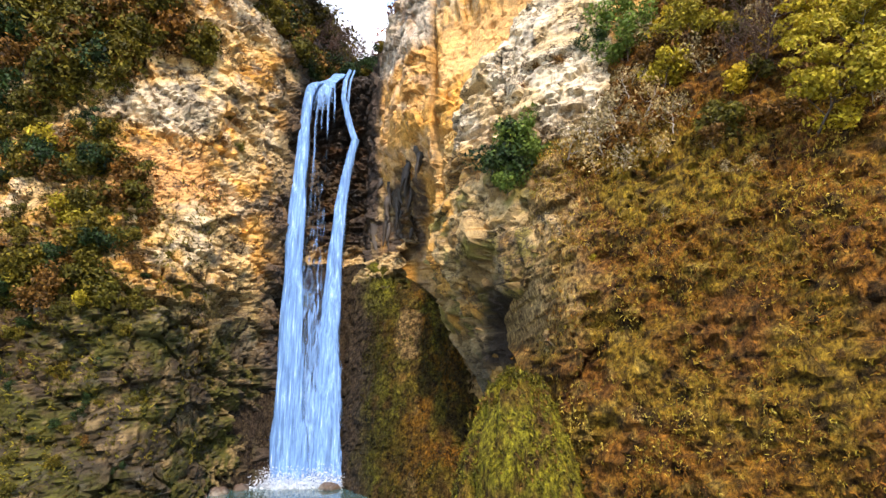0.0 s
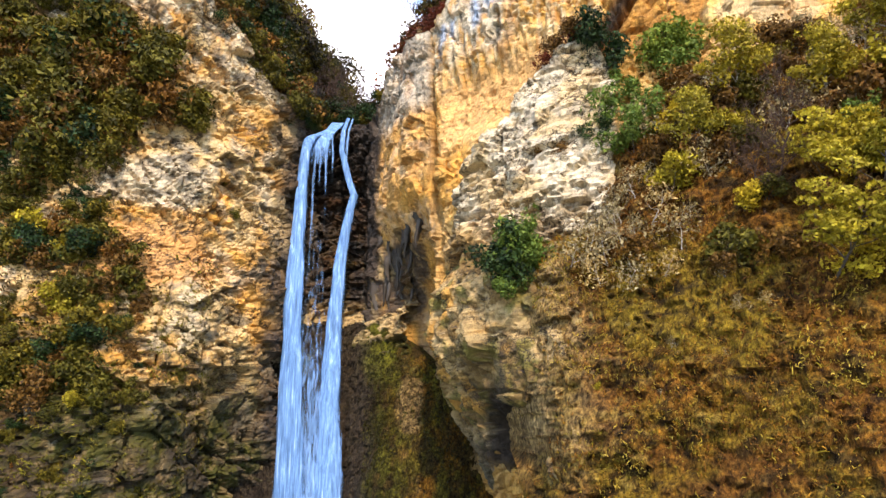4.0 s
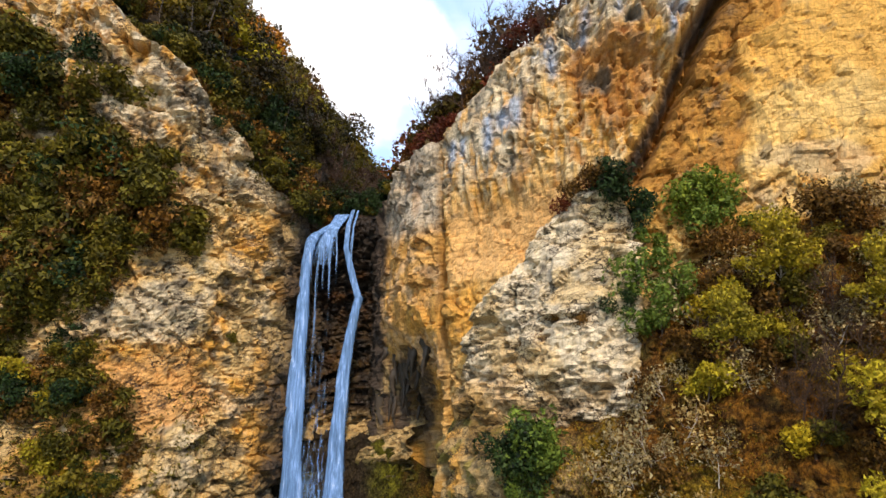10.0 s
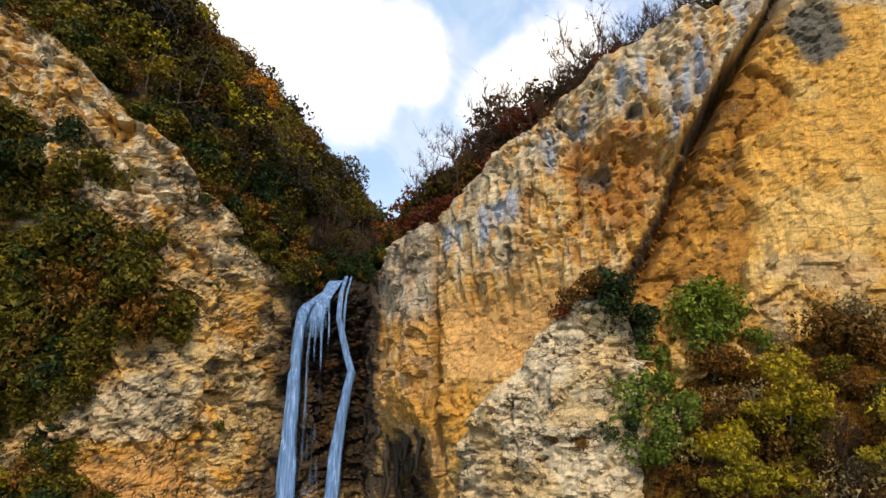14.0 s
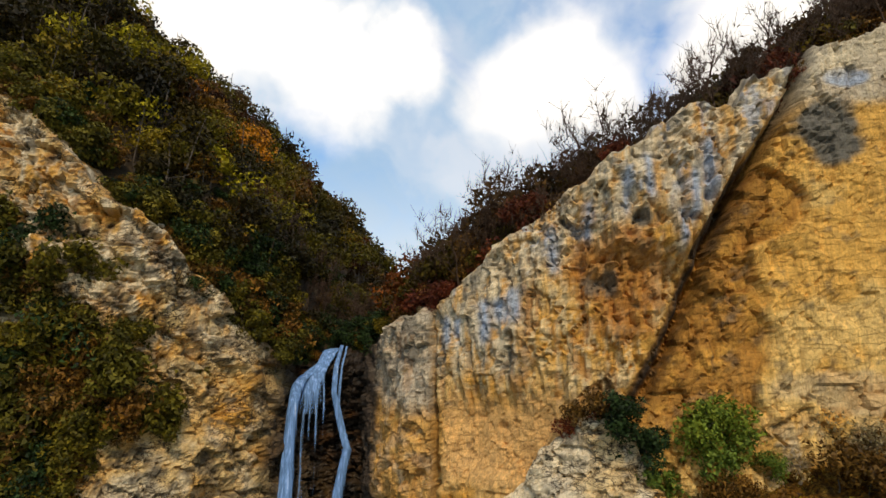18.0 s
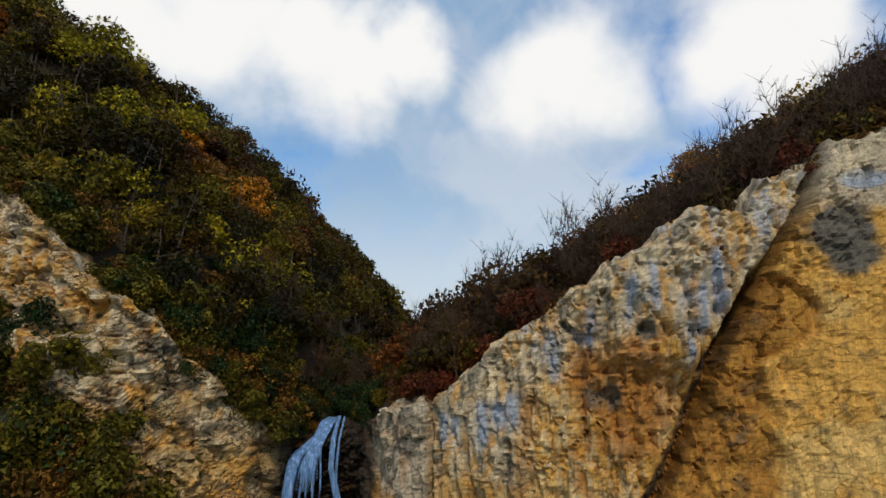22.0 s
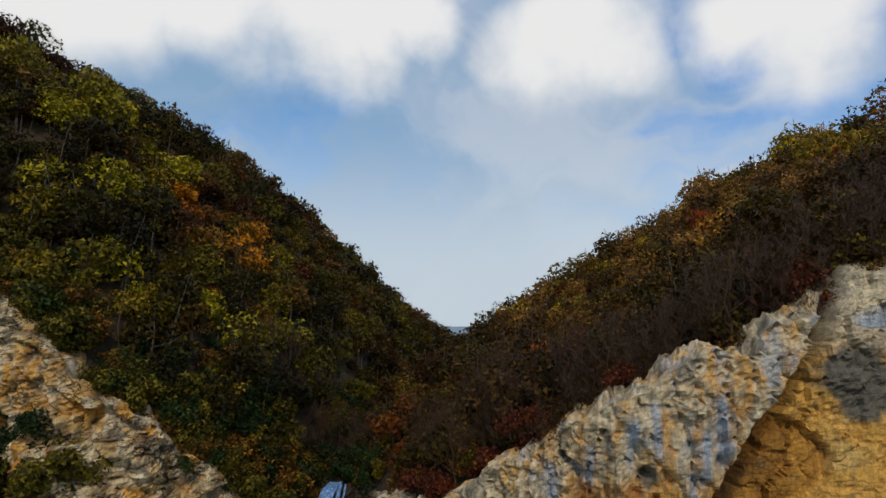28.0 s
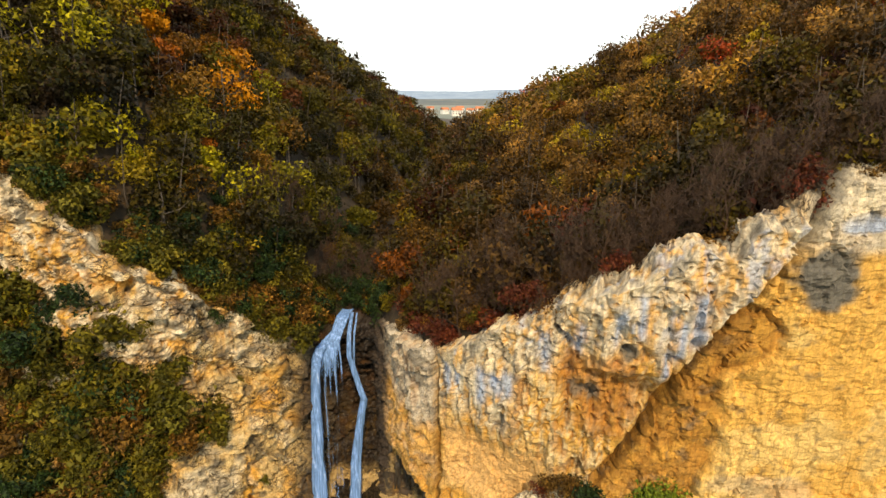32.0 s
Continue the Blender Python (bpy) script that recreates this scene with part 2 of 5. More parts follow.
def turf_material(name):
    """Matted grass and moss: tufts at two sizes with dark gaps between them and pale dead blades."""
    m, n, l, b = mat(name)
    co = n.new("ShaderNodeTexCoord")
    at = n.new("ShaderNodeVertexColor")
    at.layer_name = "mineral"
    mp = n.new("ShaderNodeMapping")
    mp.inputs["Scale"].default_value = (1.0, 1.0, 0.55)
    l.new(co.outputs["Object"], mp.inputs["Vector"])
    n1 = node(n, "ShaderNodeTexNoise", Scale=1.7, Detail=9.0, Roughness=0.72)
    n2 = node(n, "ShaderNodeTexNoise", Scale=6.5, Detail=5.0, Roughness=0.7)
    vo = node(n, "ShaderNodeTexVoronoi", Scale=3.4)
    sp = node(n, "ShaderNodeTexNoise", Scale=11.0, Detail=2.0)
    for q in (n1, n2, vo, sp):
        l.new(mp.outputs["Vector"], q.inputs["Vector"])
    c = mixed(n, l, 1.0, at.outputs["Color"], ramped(n, l, n1.outputs["Fac"], [(0.36, (0.14, 0.11, 0.09)), (0.46, (0.8, 0.77, 0.74)), (0.56, (1.15, 1.13, 1.05)), (0.68, (1.95, 1.85, 1.5))]), "MULTIPLY")
    c = mixed(n, l, 1.0, c, ramped(n, l, n2.outputs["Fac"], [(0.36, (0.3, 0.27, 0.24)), (0.5, (1, 1, 1)), (0.66, (1.7, 1.65, 1.5))]), "MULTIPLY")
    c = mixed(n, l, 0.7, c, ramped(n, l, vo.outputs["Distance"], [(0.1, (1.3, 1.3, 1.25)), (0.5, (0.9, 0.9, 0.9)), (0.75, (0.35, 0.3, 0.28))]), "MULTIPLY")
    c = mixed(n, l, ramped(n, l, sp.outputs["Fac"], [(0.66, (0, 0, 0)), (0.73, (0.45, 0.45, 0.45))]), c, (0.34, 0.25, 0.06, 1))
    l.new(c, b.inputs["Base Color"])
    b.inputs["Roughness"].default_value = 0.95
    b.inputs["Specular IOR Level"].default_value = 0.15
    su = n.new("ShaderNodeMath")
    su.operation = "MULTIPLY_ADD"
    l.new(n2.outputs["Fac"], su.inputs[0])
    su.inputs[1].default_value = 0.6
    l.new(n1.outputs["Fac"], su.inputs[2])
    bp = node(n, "ShaderNodeBump", Strength=1.0, Distance=0.5)
    l.new(su.outputs[0], bp.inputs["Height"])
    l.new(bp.outputs["Normal"], b.inputs["Normal"])
    return m


def leaf_material(name, a, b_, c_, through_light=0.15, attribute=False):
    m, n, l, b = mat(name)
    ge = n.new("ShaderNodeNewGeometry")
    oi = n.new("ShaderNodeObjectInfo")
    co = n.new("ShaderNodeTexCoord")
    no = node(n, "ShaderNodeTexNoise", Scale=0.7, Detail=3.0)
    l.new(co.outputs["Object"], no.inputs["Vector"])
    col = ramped(n, l, ge.outputs["Random Per Island"], [(0.0, a), (0.55, b_), (1.0, c_)])
    if attribute:
        at = n.new("ShaderNodeVertexColor")
        at.layer_name = "tint"
        sh = ramped(n, l, ge.outputs["Random Per Island"], [(0.0, (0.4, 0.4, 0.36)), (1.0, (1.5, 1.42, 1.3))])
        col = mixed(n, l, 1.0, at.outputs["Color"], sh, "MULTIPLY")
    else:
        tone = ramped(n, l, oi.outputs["Random"], [(0.0, (0.7, 0.72, 0.7)), (0.5, (1, 1, 1)), (1.0, (1.3, 1.15, 0.85))])
        col = mixed(n, l, 1.0, col, tone, "MULTIPLY")
    patch = ramped(n, l, no.outputs["Fac"], [(0.35, (0.7, 0.7, 0.7)), (0.65, (1.2, 1.2, 1.2))])
    col = mixed(n, l, 1.0, col, patch, "MULTIPLY")
    l.new(col, b.inputs["Base Color"])
    b.inputs["Roughness"].default_value = 0.65
    b.inputs["Specular IOR Level"].default_value = 0.2
    tr = n.new("ShaderNodeBsdfTranslucent")
    l.new(col, tr.inputs["Color"])
    mx = n.new("ShaderNodeMixShader")
    mx.inputs[0].default_value = through_light
    l.new(b.outputs[0], mx.inputs[1])
    l.new(tr.outputs[0], mx.inputs[2])
    l.new(mx.outputs[0], n["Material Output"].inputs["Surface"])
    return m


def plain_material(name, a, b_, scale=3.0, rough=0.8, bump=0.3):
    m, n, l, b = mat(name)
    co = n.new("ShaderNodeTexCoord")
    no = node(n, "ShaderNodeTexNoise", Scale=scale, Detail=7.0, Roughness=0.65)
    l.new(co.outputs["Object"], no.inputs["Vector"])
    l.new(ramped(n, l, no.outputs["Fac"], [(0.3, a), (0.7, b_)]), b.inputs["Base Color"])
    b.inputs["Roughness"].default_value = rough
    bp = node(n, "ShaderNodeBump", Strength=bump, Distance=0.1)
    l.new(no.outputs["Fac"], bp.inputs["Height"])
    l.new(bp.outputs["Normal"], b.inputs["Normal"])
    return m


ROCK = rock_material("fractured limestone", runs=0.4)
STREAKED = rock_material("streaked limestone", 0.9, 0.7, 1.0, 0.3, 0.7, 0.5, 0.75)
WET = rock_material("wet dark limestone", 0.35, 0.6)
TURF = turf_material("dry grass turf")
BARK = plain_material("grey brown bark", (0.045, 0.032, 0.022), (0.11, 0.085, 0.062), 4.0)
TWIG = plain_material("dark bare twigs", (0.026, 0.011, 0.004), (0.07, 0.032, 0.012), 4.0)
PALE_BARK = plain_material("pale grey bark", (0.3, 0.25, 0.19), (0.5, 0.43, 0.34), 4.0)
SOIL = plain_material("leaf litter soil", (0.02, 0.013, 0.006), (0.055, 0.033, 0.013), 0.8, 0.95)
L_OLIVE = leaf_material("olive leaves", (0.0212, 0.0193, 0.0016), (0.1095, 0.0934, 0.0077), (0.1674, 0.1352, 0.0116))
L_DARK = leaf_material("dark green needles", (0.0023, 0.0058, 0.0015), (0.0192, 0.0416, 0.009), (0.0384, 0.0704, 0.016))
L_GREEN = leaf_material("green leaves", (0.0505, 0.0841, 0.0112), (0.1121, 0.1682, 0.0201), (0.2018, 0.2578, 0.0336))
L_YELLOW = leaf_material("yellow autumn leaves", (0.1948, 0.1417, 0.0088), (0.3719, 0.2834, 0.0133), (0.5313, 0.425, 0.0266))
L_LIME = leaf_material("lime yellow autumn leaves", (0.1065, 0.0887, 0.0083), (0.2366, 0.1951, 0.0142), (0.4022, 0.3312, 0.0237))
L_BROWN = leaf_material("brown autumn leaves", (0.0315, 0.0146, 0.0022), (0.165, 0.0788, 0.0128), (0.255, 0.1275, 0.021))
L_RED = leaf_material("red autumn leaves", (0.056, 0.0096, 0.0048), (0.12, 0.024, 0.0096), (0.176, 0.056, 0.016))
L_DRY = leaf_material("dry twigs and seed heads", (0.2025, 0.1418, 0.0607), (0.3443, 0.2531, 0.1114), (0.5063, 0.405, 0.2025))
L_FOREST = leaf_material("mixed autumn forest leaves", (0, 0, 0), (0, 0, 0), (0, 0, 0), 0.16, True)
L_GRASS = leaf_material("dry ochre grass", (0, 0, 0), (0, 0, 0), (0, 0, 0), 0.16, True)

# ---- mesh helpers ----


def mesh_of(name, verts, quads, material, colour=None, layer="mineral", shade=True):
    """A mesh from vertex and face arrays; the colour goes into a point layer."""
    verts, quads = np.asarray(verts, np.float32), np.asarray(quads, np.int32)
    k = quads.shape[1]
    me = bpy.data.meshes.new(name)
    me.vertices.add(len(verts))
    me.vertices.foreach_set("co", verts.ravel())
    me.loops.add(quads.size)
    me.loops.foreach_set("vertex_index", quads.ravel())
    me.polygons.add(len(quads))
    me.polygons.foreach_set("loop_start", np.arange(0, quads.size, k, dtype=np.int32))
    me.polygons.foreach_set("use_smooth", np.full(len(quads), shade))
    me.update(calc_edges=True)
    me.validate()
    if colour is not None:
        a = me.attributes.new(layer, "FLOAT_COLOR", "POINT")
        a.data.foreach_set("color", np.concatenate([colour, np.ones((len(colour), 1))], 1).astype(np.float32).ravel())
    me.materials.append(material)
    return me


def grid_quads(rows, cols):
    i = np.arange(rows * cols).reshape(rows, cols)
    return np.stack([i[:-1, :-1], i[:-1, 1:], i[1:, 1:], i[1:, :-1]], -1).reshape(-1, 4)


def along(plan, step):
    """Points along a smoothed plan line and their normals towards the viewer's side."""
    p = np.array(plan, float)
    for _ in range(2):
        q = np.empty((2 * len(p), 2))
        q[0], q[-1] = p[0], p[-1]
        q[1:-1:2], q[2:-1:2] = 0.78 * p[:-1] + 0.22 * p[1:], 0.22 * p[:-1] + 0.78 * p[1:]
        p = q
    d = np.concatenate([[0], np.cumsum(np.hypot(*np.diff(p, axis=0).T))])
    s = np.linspace(0, d[-1], int(d[-1] / step) + 1)
    xy = np.stack([np.interp(s, d, p[:, 0]), np.interp(s, d, p[:, 1])], 1)
    tan = np.gradient(xy, axis=0)
    tan /= np.linalg.norm(tan, axis=1)[:, None]
    return xy, np.stack([tan[:, 1], -tan[:, 0]], 1), s


def craggy(P, strength=1.0, tilt=0.35, s=0, grain=(2.1, 2.1, 1.0), ledge=1.0, slab=0.0):
    """Broken rock relief: broad swells, tilted beds, blocks with open joints."""
    w = np.stack([fbm(P / 5.0, 3, s + 60 + k) for k in range(3)], 1) - 0.5
    Q = P + 1.1 * w + 0.16 * np.stack([vnoise(P / 0.5, s + 64 + k) - 0.5 for k in range(3)], 1)
    bed = np.stack([Q[:, 0] * math.cos(tilt) + Q[:, 2] * math.sin(tilt), Q[:, 1], Q[:, 2] * math.cos(tilt) - Q[:, 0] * math.sin(tilt)], 1)
    grain = np.array(grain)
    out = 2.6 * (fbm(P / 11.0, 3, s) - 0.5)
    broken = smooth(0.38, 0.58, fbm(P / 7.0, 3, s + 21))
    for size, jut, lean, joint, wide, k in ((2.0, 1.5, 1.9, 0.7, 0.035, 5), (0.78, 0.65, 1.0, 0.35, 0.06, 9), (0.42, 0.26, 0.42, 0.12, 0.1, 12)):
        h, t, edge = facets(bed / (grain * size), s + k)
        part_ = 1.0 if size > 1 else 0.35 + 0.75 * broken
        out += part_ * (jut * h + lean * t - joint * np.exp(-(edge / wide) ** 2))
    step = bed[:, 2] / 1.15 + 1.5 * fbm(P / 6.0, 2, s + 15)
    out += ledge * 0.4 * (step - np.floor(step) - 0.5) * smooth(0.4, 0.6, fbm(P / 9.0, 2, s + 18))
    out += 0.3 * (fbm(P / 1.3, 3, s + 30) - 0.5)
    if slab:
        out = 0.85 * out + 0.5 * slab * (fbm(P / np.array([4.5, 4.5, 8.0]), 3, s + 70) - 0.5)
    return out * strength


PALE, OCHRE, RUST, WHITE = np.array([0.58, 0.405, 0.18]), np.array([0.63, 0.325, 0.062]), np.array([0.34, 0.14, 0.03]), np.array([0.64, 0.54, 0.38])
# the wet stone colour also paints shade into the crack and recesses
BLUE, GREY, WET_SHADE, MOSS, EARTH = np.array([0.27, 0.34, 0.46]), np.array([0.27, 0.245, 0.2]), np.array([0.055, 0.04, 0.03]), np.array([0.12, 0.115, 0.014]), np.array([0.19, 0.11, 0.03])


def lay(base, colour, w):
    w = np.clip(w, 0, 1)[:, None]
    return base * (1 - w) + colour * w


def spot(P, x, z, rx, rz):
    """1 inside a ragged patch of the wall at x, z, fading out over its edge."""
    n = fbm(P / 2.5, 4, 77) - 0.5
    d = np.sqrt(((P[:, 0] - x) / rx) ** 2 + ((P[:, 2] - z) / rz) ** 2) + 1.1 * n
    return 1 - smooth(0.75, 1.1, d)

# ---- the large structure: rock walls, slopes, hills ----
SURF = {}


def rock_body(name, plan, z0, tops, shape, paint, material, label, step=0.25, crag=1.0, tilt=0.35, seed=0, back=7.0, grain=(2.1, 2.1, 1.0), ledge=1.0, slab=0.0, calm=lambda P: 1.0):
    """A rock wall that stands on a plan line: shape moves it out of its line, the top bends back into the hill."""
    xy, nrm, s = along(plan, step)
    top = ramp(xy[:, 0], tops)
    top = top + 1.5 * (fbm(np.stack([s / 1.6, s * 0, s * 0], 1), 4, seed + 3) - 0.5)
    rows = int((top.max() - z0) / step) + 1
    z = np.minimum(np.linspace(z0, top.max(), rows)[:, None], top[None])
    X, Y = np.broadcast_to(xy[:, 0], z.shape), np.broadcast_to(xy[:, 1], z.shape)
    P0 = np.stack([X.ravel(), Y.ravel(), z.ravel()], 1)
    N = np.broadcast_to(nrm[None], (rows, len(xy), 2)).reshape(-1, 2)
    out = shape(P0, np.broadcast_to(s, z.shape).ravel()) + craggy(P0, crag, tilt, seed, grain, ledge, slab) * calm(P0)
    P = P0.copy()
    P[:, :2] += N * out[:, None]
    G = P.reshape(rows, len(xy), 3)
    extra = []
    for dy in np.linspace(0.04, 1.0, 13):
        R = G[-1].copy()
        R[:, :2] -= nrm * back * dy
        R[:, 2] += ramp(dy, [(0, 0), (0.2, 0.45), (0.6, 0.6), (1, -0.8)])
        R[:, 2] += (1.8 * (fbm(R / 1.5, 4, seed + 51) - 0.5) + 0.9 * (cells(R / np.array([1.1, 1.1, 3.0]), seed + 52)[2] - 0.5)) * min(1, dy * 4)
        R[:, :2] -= nrm * (0.9 * (cells(R / 0.9, seed + 53)[2] - 0.5) * 0.5 * min(1, dy * 4))[:, None]
        extra.append(R)
    G = np.concatenate([G, np.array(extra)])
    SURF[name] = G[:rows]
    F = G.reshape(-1, 3)
    tone = paint(F)
    tone = lay(tone, GREY * 0.3, smooth(0.66, 0.72, fbm(F / 0.9, 4, seed + 90)) * 0.5)
    ob = new(name, mesh_of(name, F, grid_quads(*G.shape[:2]), material, tone, shade=False))
    return tagged(ob, label, "rock face", kind="structure")


def lean_left(P, s):
    x, z = P[:, 0], P[:, 2]
    w = smooth(-23, -31, x)
    out = w * 0.20 * np.clip(42 - z, 0, 45)
    # hollow under the shelf and the shelf itself
    out += 0.7 * smooth(39, 41.5, z) * smooth(50, 43, z) * smooth(-38, -35, x) * smooth(-24, -27, x)
    out -= 0.2 * smooth(28, 33, z) * smooth(41, 38, z) * smooth(-38, -34, x) * smooth(-24, -27, x)
    # leaning ledge over the upper bay
    out += 1.8 * smooth(60, 66, z) * smooth(-27, -30, x) * smooth(-44, -38, x)
    return out


def paint_left(P):
    n = fbm(P / 4.0, 4, 3)
    c = lay(np.tile(PALE, (len(P), 1)), OCHRE, 1.5 * (n - 0.42) * 3)
    c = lay(c, WHITE, smooth(0.54, 0.68, fbm(P / 2.2, 4, 8)) * 0.6)
    c = lay(c, WHITE * 0.85, 0.8 * spot(P, -31, 44, 5, 3.2))
    c = lay(c, OCHRE * np.array([1.0, 0.98, 1.6]), 0.9 * spot(P, -30.5, 36, 5.0, 5))
    c = lay(c, OCHRE, 0.9 * spot(P, -40, 72, 2.2, 7))
    st = fbm(P / np.array([0.7, 0.7, 6.0]), 3, 40)
    c = lay(c, WHITE, smooth(0.5, 0.62, st) * smooth(62, 68, P[:, 2]) * 0.8)
    c = lay(c, RUST, smooth(0.55, 0.66, fbm(P / np.array([0.9, 0.9, 5.0]), 3, 45)) * smooth(60, 66, P[:, 2]) * 0.6)
    c = lay(c, OCHRE * np.array([1.0, 0.95, 0.75]), smooth(0.50, 0.58, fbm(P / np.array([1.6, 1.6, 6.0]), 4, 47)) * smooth(48, 56, P[:, 2]) * 0.5)
    c = lay(c, WHITE, smooth(0.5, 0.6, fbm(P / np.array([1.4, 1.4, 3.0]), 4, 49)) * smooth(56, 62, P[:, 2]) * 0.85)
    # dark patches stand in for shaded holes and gaps between blocks
    c = lay(c, GREY * 0.22, smooth(0.62, 0.66, fbm(P / np.array([2.6, 2.6, 3.4]), 4, 48)) * smooth(40, 46, P[:, 2]) * 0.45)
    c = lay(c, GREY * 0.28, smooth(0.6, 0.65, fbm(P / np.array([1.9, 1.9, 1.1]), 4, 95)) * 0.7 * (1 - spot(P, -30.5, 36, 5.0, 5)))
    # much darker grey towards the bottom, with moss and paler patches over it
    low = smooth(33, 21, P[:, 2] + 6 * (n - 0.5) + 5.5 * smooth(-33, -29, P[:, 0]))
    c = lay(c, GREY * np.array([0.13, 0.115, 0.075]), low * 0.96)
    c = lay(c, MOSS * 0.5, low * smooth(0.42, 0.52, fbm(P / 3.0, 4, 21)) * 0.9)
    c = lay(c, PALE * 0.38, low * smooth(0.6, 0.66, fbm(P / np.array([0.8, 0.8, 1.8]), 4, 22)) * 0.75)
    c = lay(c, EARTH * 0.35, smooth(-33, -38, P[:, 0]) * smooth(32, 22, P[:, 2]) * smooth(0.4, 0.55, fbm(P / 2.0, 4, 25)))
    c = lay(c, WET_SHADE, smooth(-22.5, -19.5, P[:, 0] + 3 * (n - 0.5)) * 0.9)
    return c


def calm_left(P):
    """The smooth orange slab below the pale shelf."""
    x, z = P[:, 0], P[:, 2]
    return 1 + 0.5 * smooth(32, 26, z) - 0.6 * smooth(31, 33.5, z) * smooth(41, 39, z) * smooth(-36, -34, x) * smooth(-25, -28, x)


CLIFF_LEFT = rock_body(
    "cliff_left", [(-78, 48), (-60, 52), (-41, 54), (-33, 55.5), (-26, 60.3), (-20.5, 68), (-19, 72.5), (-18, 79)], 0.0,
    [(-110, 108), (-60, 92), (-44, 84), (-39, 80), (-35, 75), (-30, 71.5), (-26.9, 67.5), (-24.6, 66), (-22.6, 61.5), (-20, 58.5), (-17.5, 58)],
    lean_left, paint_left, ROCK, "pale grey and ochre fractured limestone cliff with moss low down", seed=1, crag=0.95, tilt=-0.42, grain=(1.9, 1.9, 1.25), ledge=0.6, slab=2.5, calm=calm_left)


def shape_fall(P, s):
    x, z = P[:, 0], P[:, 2]
    out = 2.2 * smooth(32, 29.5, z) - 2.0 * smooth(34, 40, z) * smooth(56, 50, z)
    return out + 1.0 * smooth(54, 57, z)


def paint_fall(P):
    n = fbm(P / 3.0, 4, 11)
    c = lay(np.tile(WET_SHADE * 0.6, (len(P), 1)), RUST * 0.3, smooth(0.5, 0.7, n) * 0.6)
    c = lay(c, EARTH * 0.5, smooth(0.42, 0.6, fbm(P / np.array([0.8, 0.8, 5.0]), 3, 17)) * smooth(48, 38, P[:, 2]) * 0.8)
    band = smooth(27.5, 29, P[:, 2] - 3 * (n - 0.5)) * smooth(34, 31.8, P[:, 2] - 3 * (n - 0.5))
    c = lay(c, PALE * 0.9, band * 0.9)
    return lay(c, MOSS * 0.8, smooth(29, 26, P[:, 2]) * 0.8)


CLIFF_FALL = rock_body(
    "cliff_behind_fall", [(-21.5, 72), (-18.5, 75.5), (-14, 77), (-10.5, 76.5), (-7, 73.5), (-3, 70)], 0.0,
    [(-22, 57.5), (-17.5, 57), (-15, 59.6), (-11, 59.8), (-9, 59), (-3, 58)], shape_fall, paint_fall, WET,
    "dark wet rock wall behind the waterfall", seed=4, back=6.0)


def crack_side(x, z):
    """Metres to the left of the slanting crack of the right wall, in x."""
    return ramp(z, [(40, 6.0), (55, 14.6), (60.8, 17.9), (67.3, 20.7), (73.4, 24.2), (77.8, 27.3), (90, 34)]) - x


def scar(P):
    """1 on the brown scar beyond the crack, with its lobed edge."""
    x, z = P[:, 0], P[:, 2]
    edge = ramp(z, [(50, 22), (56, 24.5), (60.2, 25.9), (63.5, 25.4), (66.8, 25.5), (68.2, 28), (69.5, 29.9), (71.7, 30.2), (73.3, 28.6), (74.6, 25.5)])
    w = 2.4 * (fbm(P / 1.8, 4, 88) - 0.5)
    return smooth(-0.35, 0.35, edge + w - x) * smooth(0.2, -0.3, crack_side(x, z)) * smooth(74.6, 73.8, z + 0.5 * w) * smooth(50, 55, z)


def run(P, x, z0, z1, w):
    """A narrow run down the wall from z1 to z0."""
    wob = 0.5 * (fbm(P / np.array([0.6, 0.6, 1.5]), 3, 44) - 0.5)
    return np.exp(-((P[:, 0] - x + wob) / w) ** 2) * smooth(z0 - 0.8, z0 + 0.8, P[:, 2]) * smooth(z1 + 0.5, z1 - 0.5, P[:, 2])


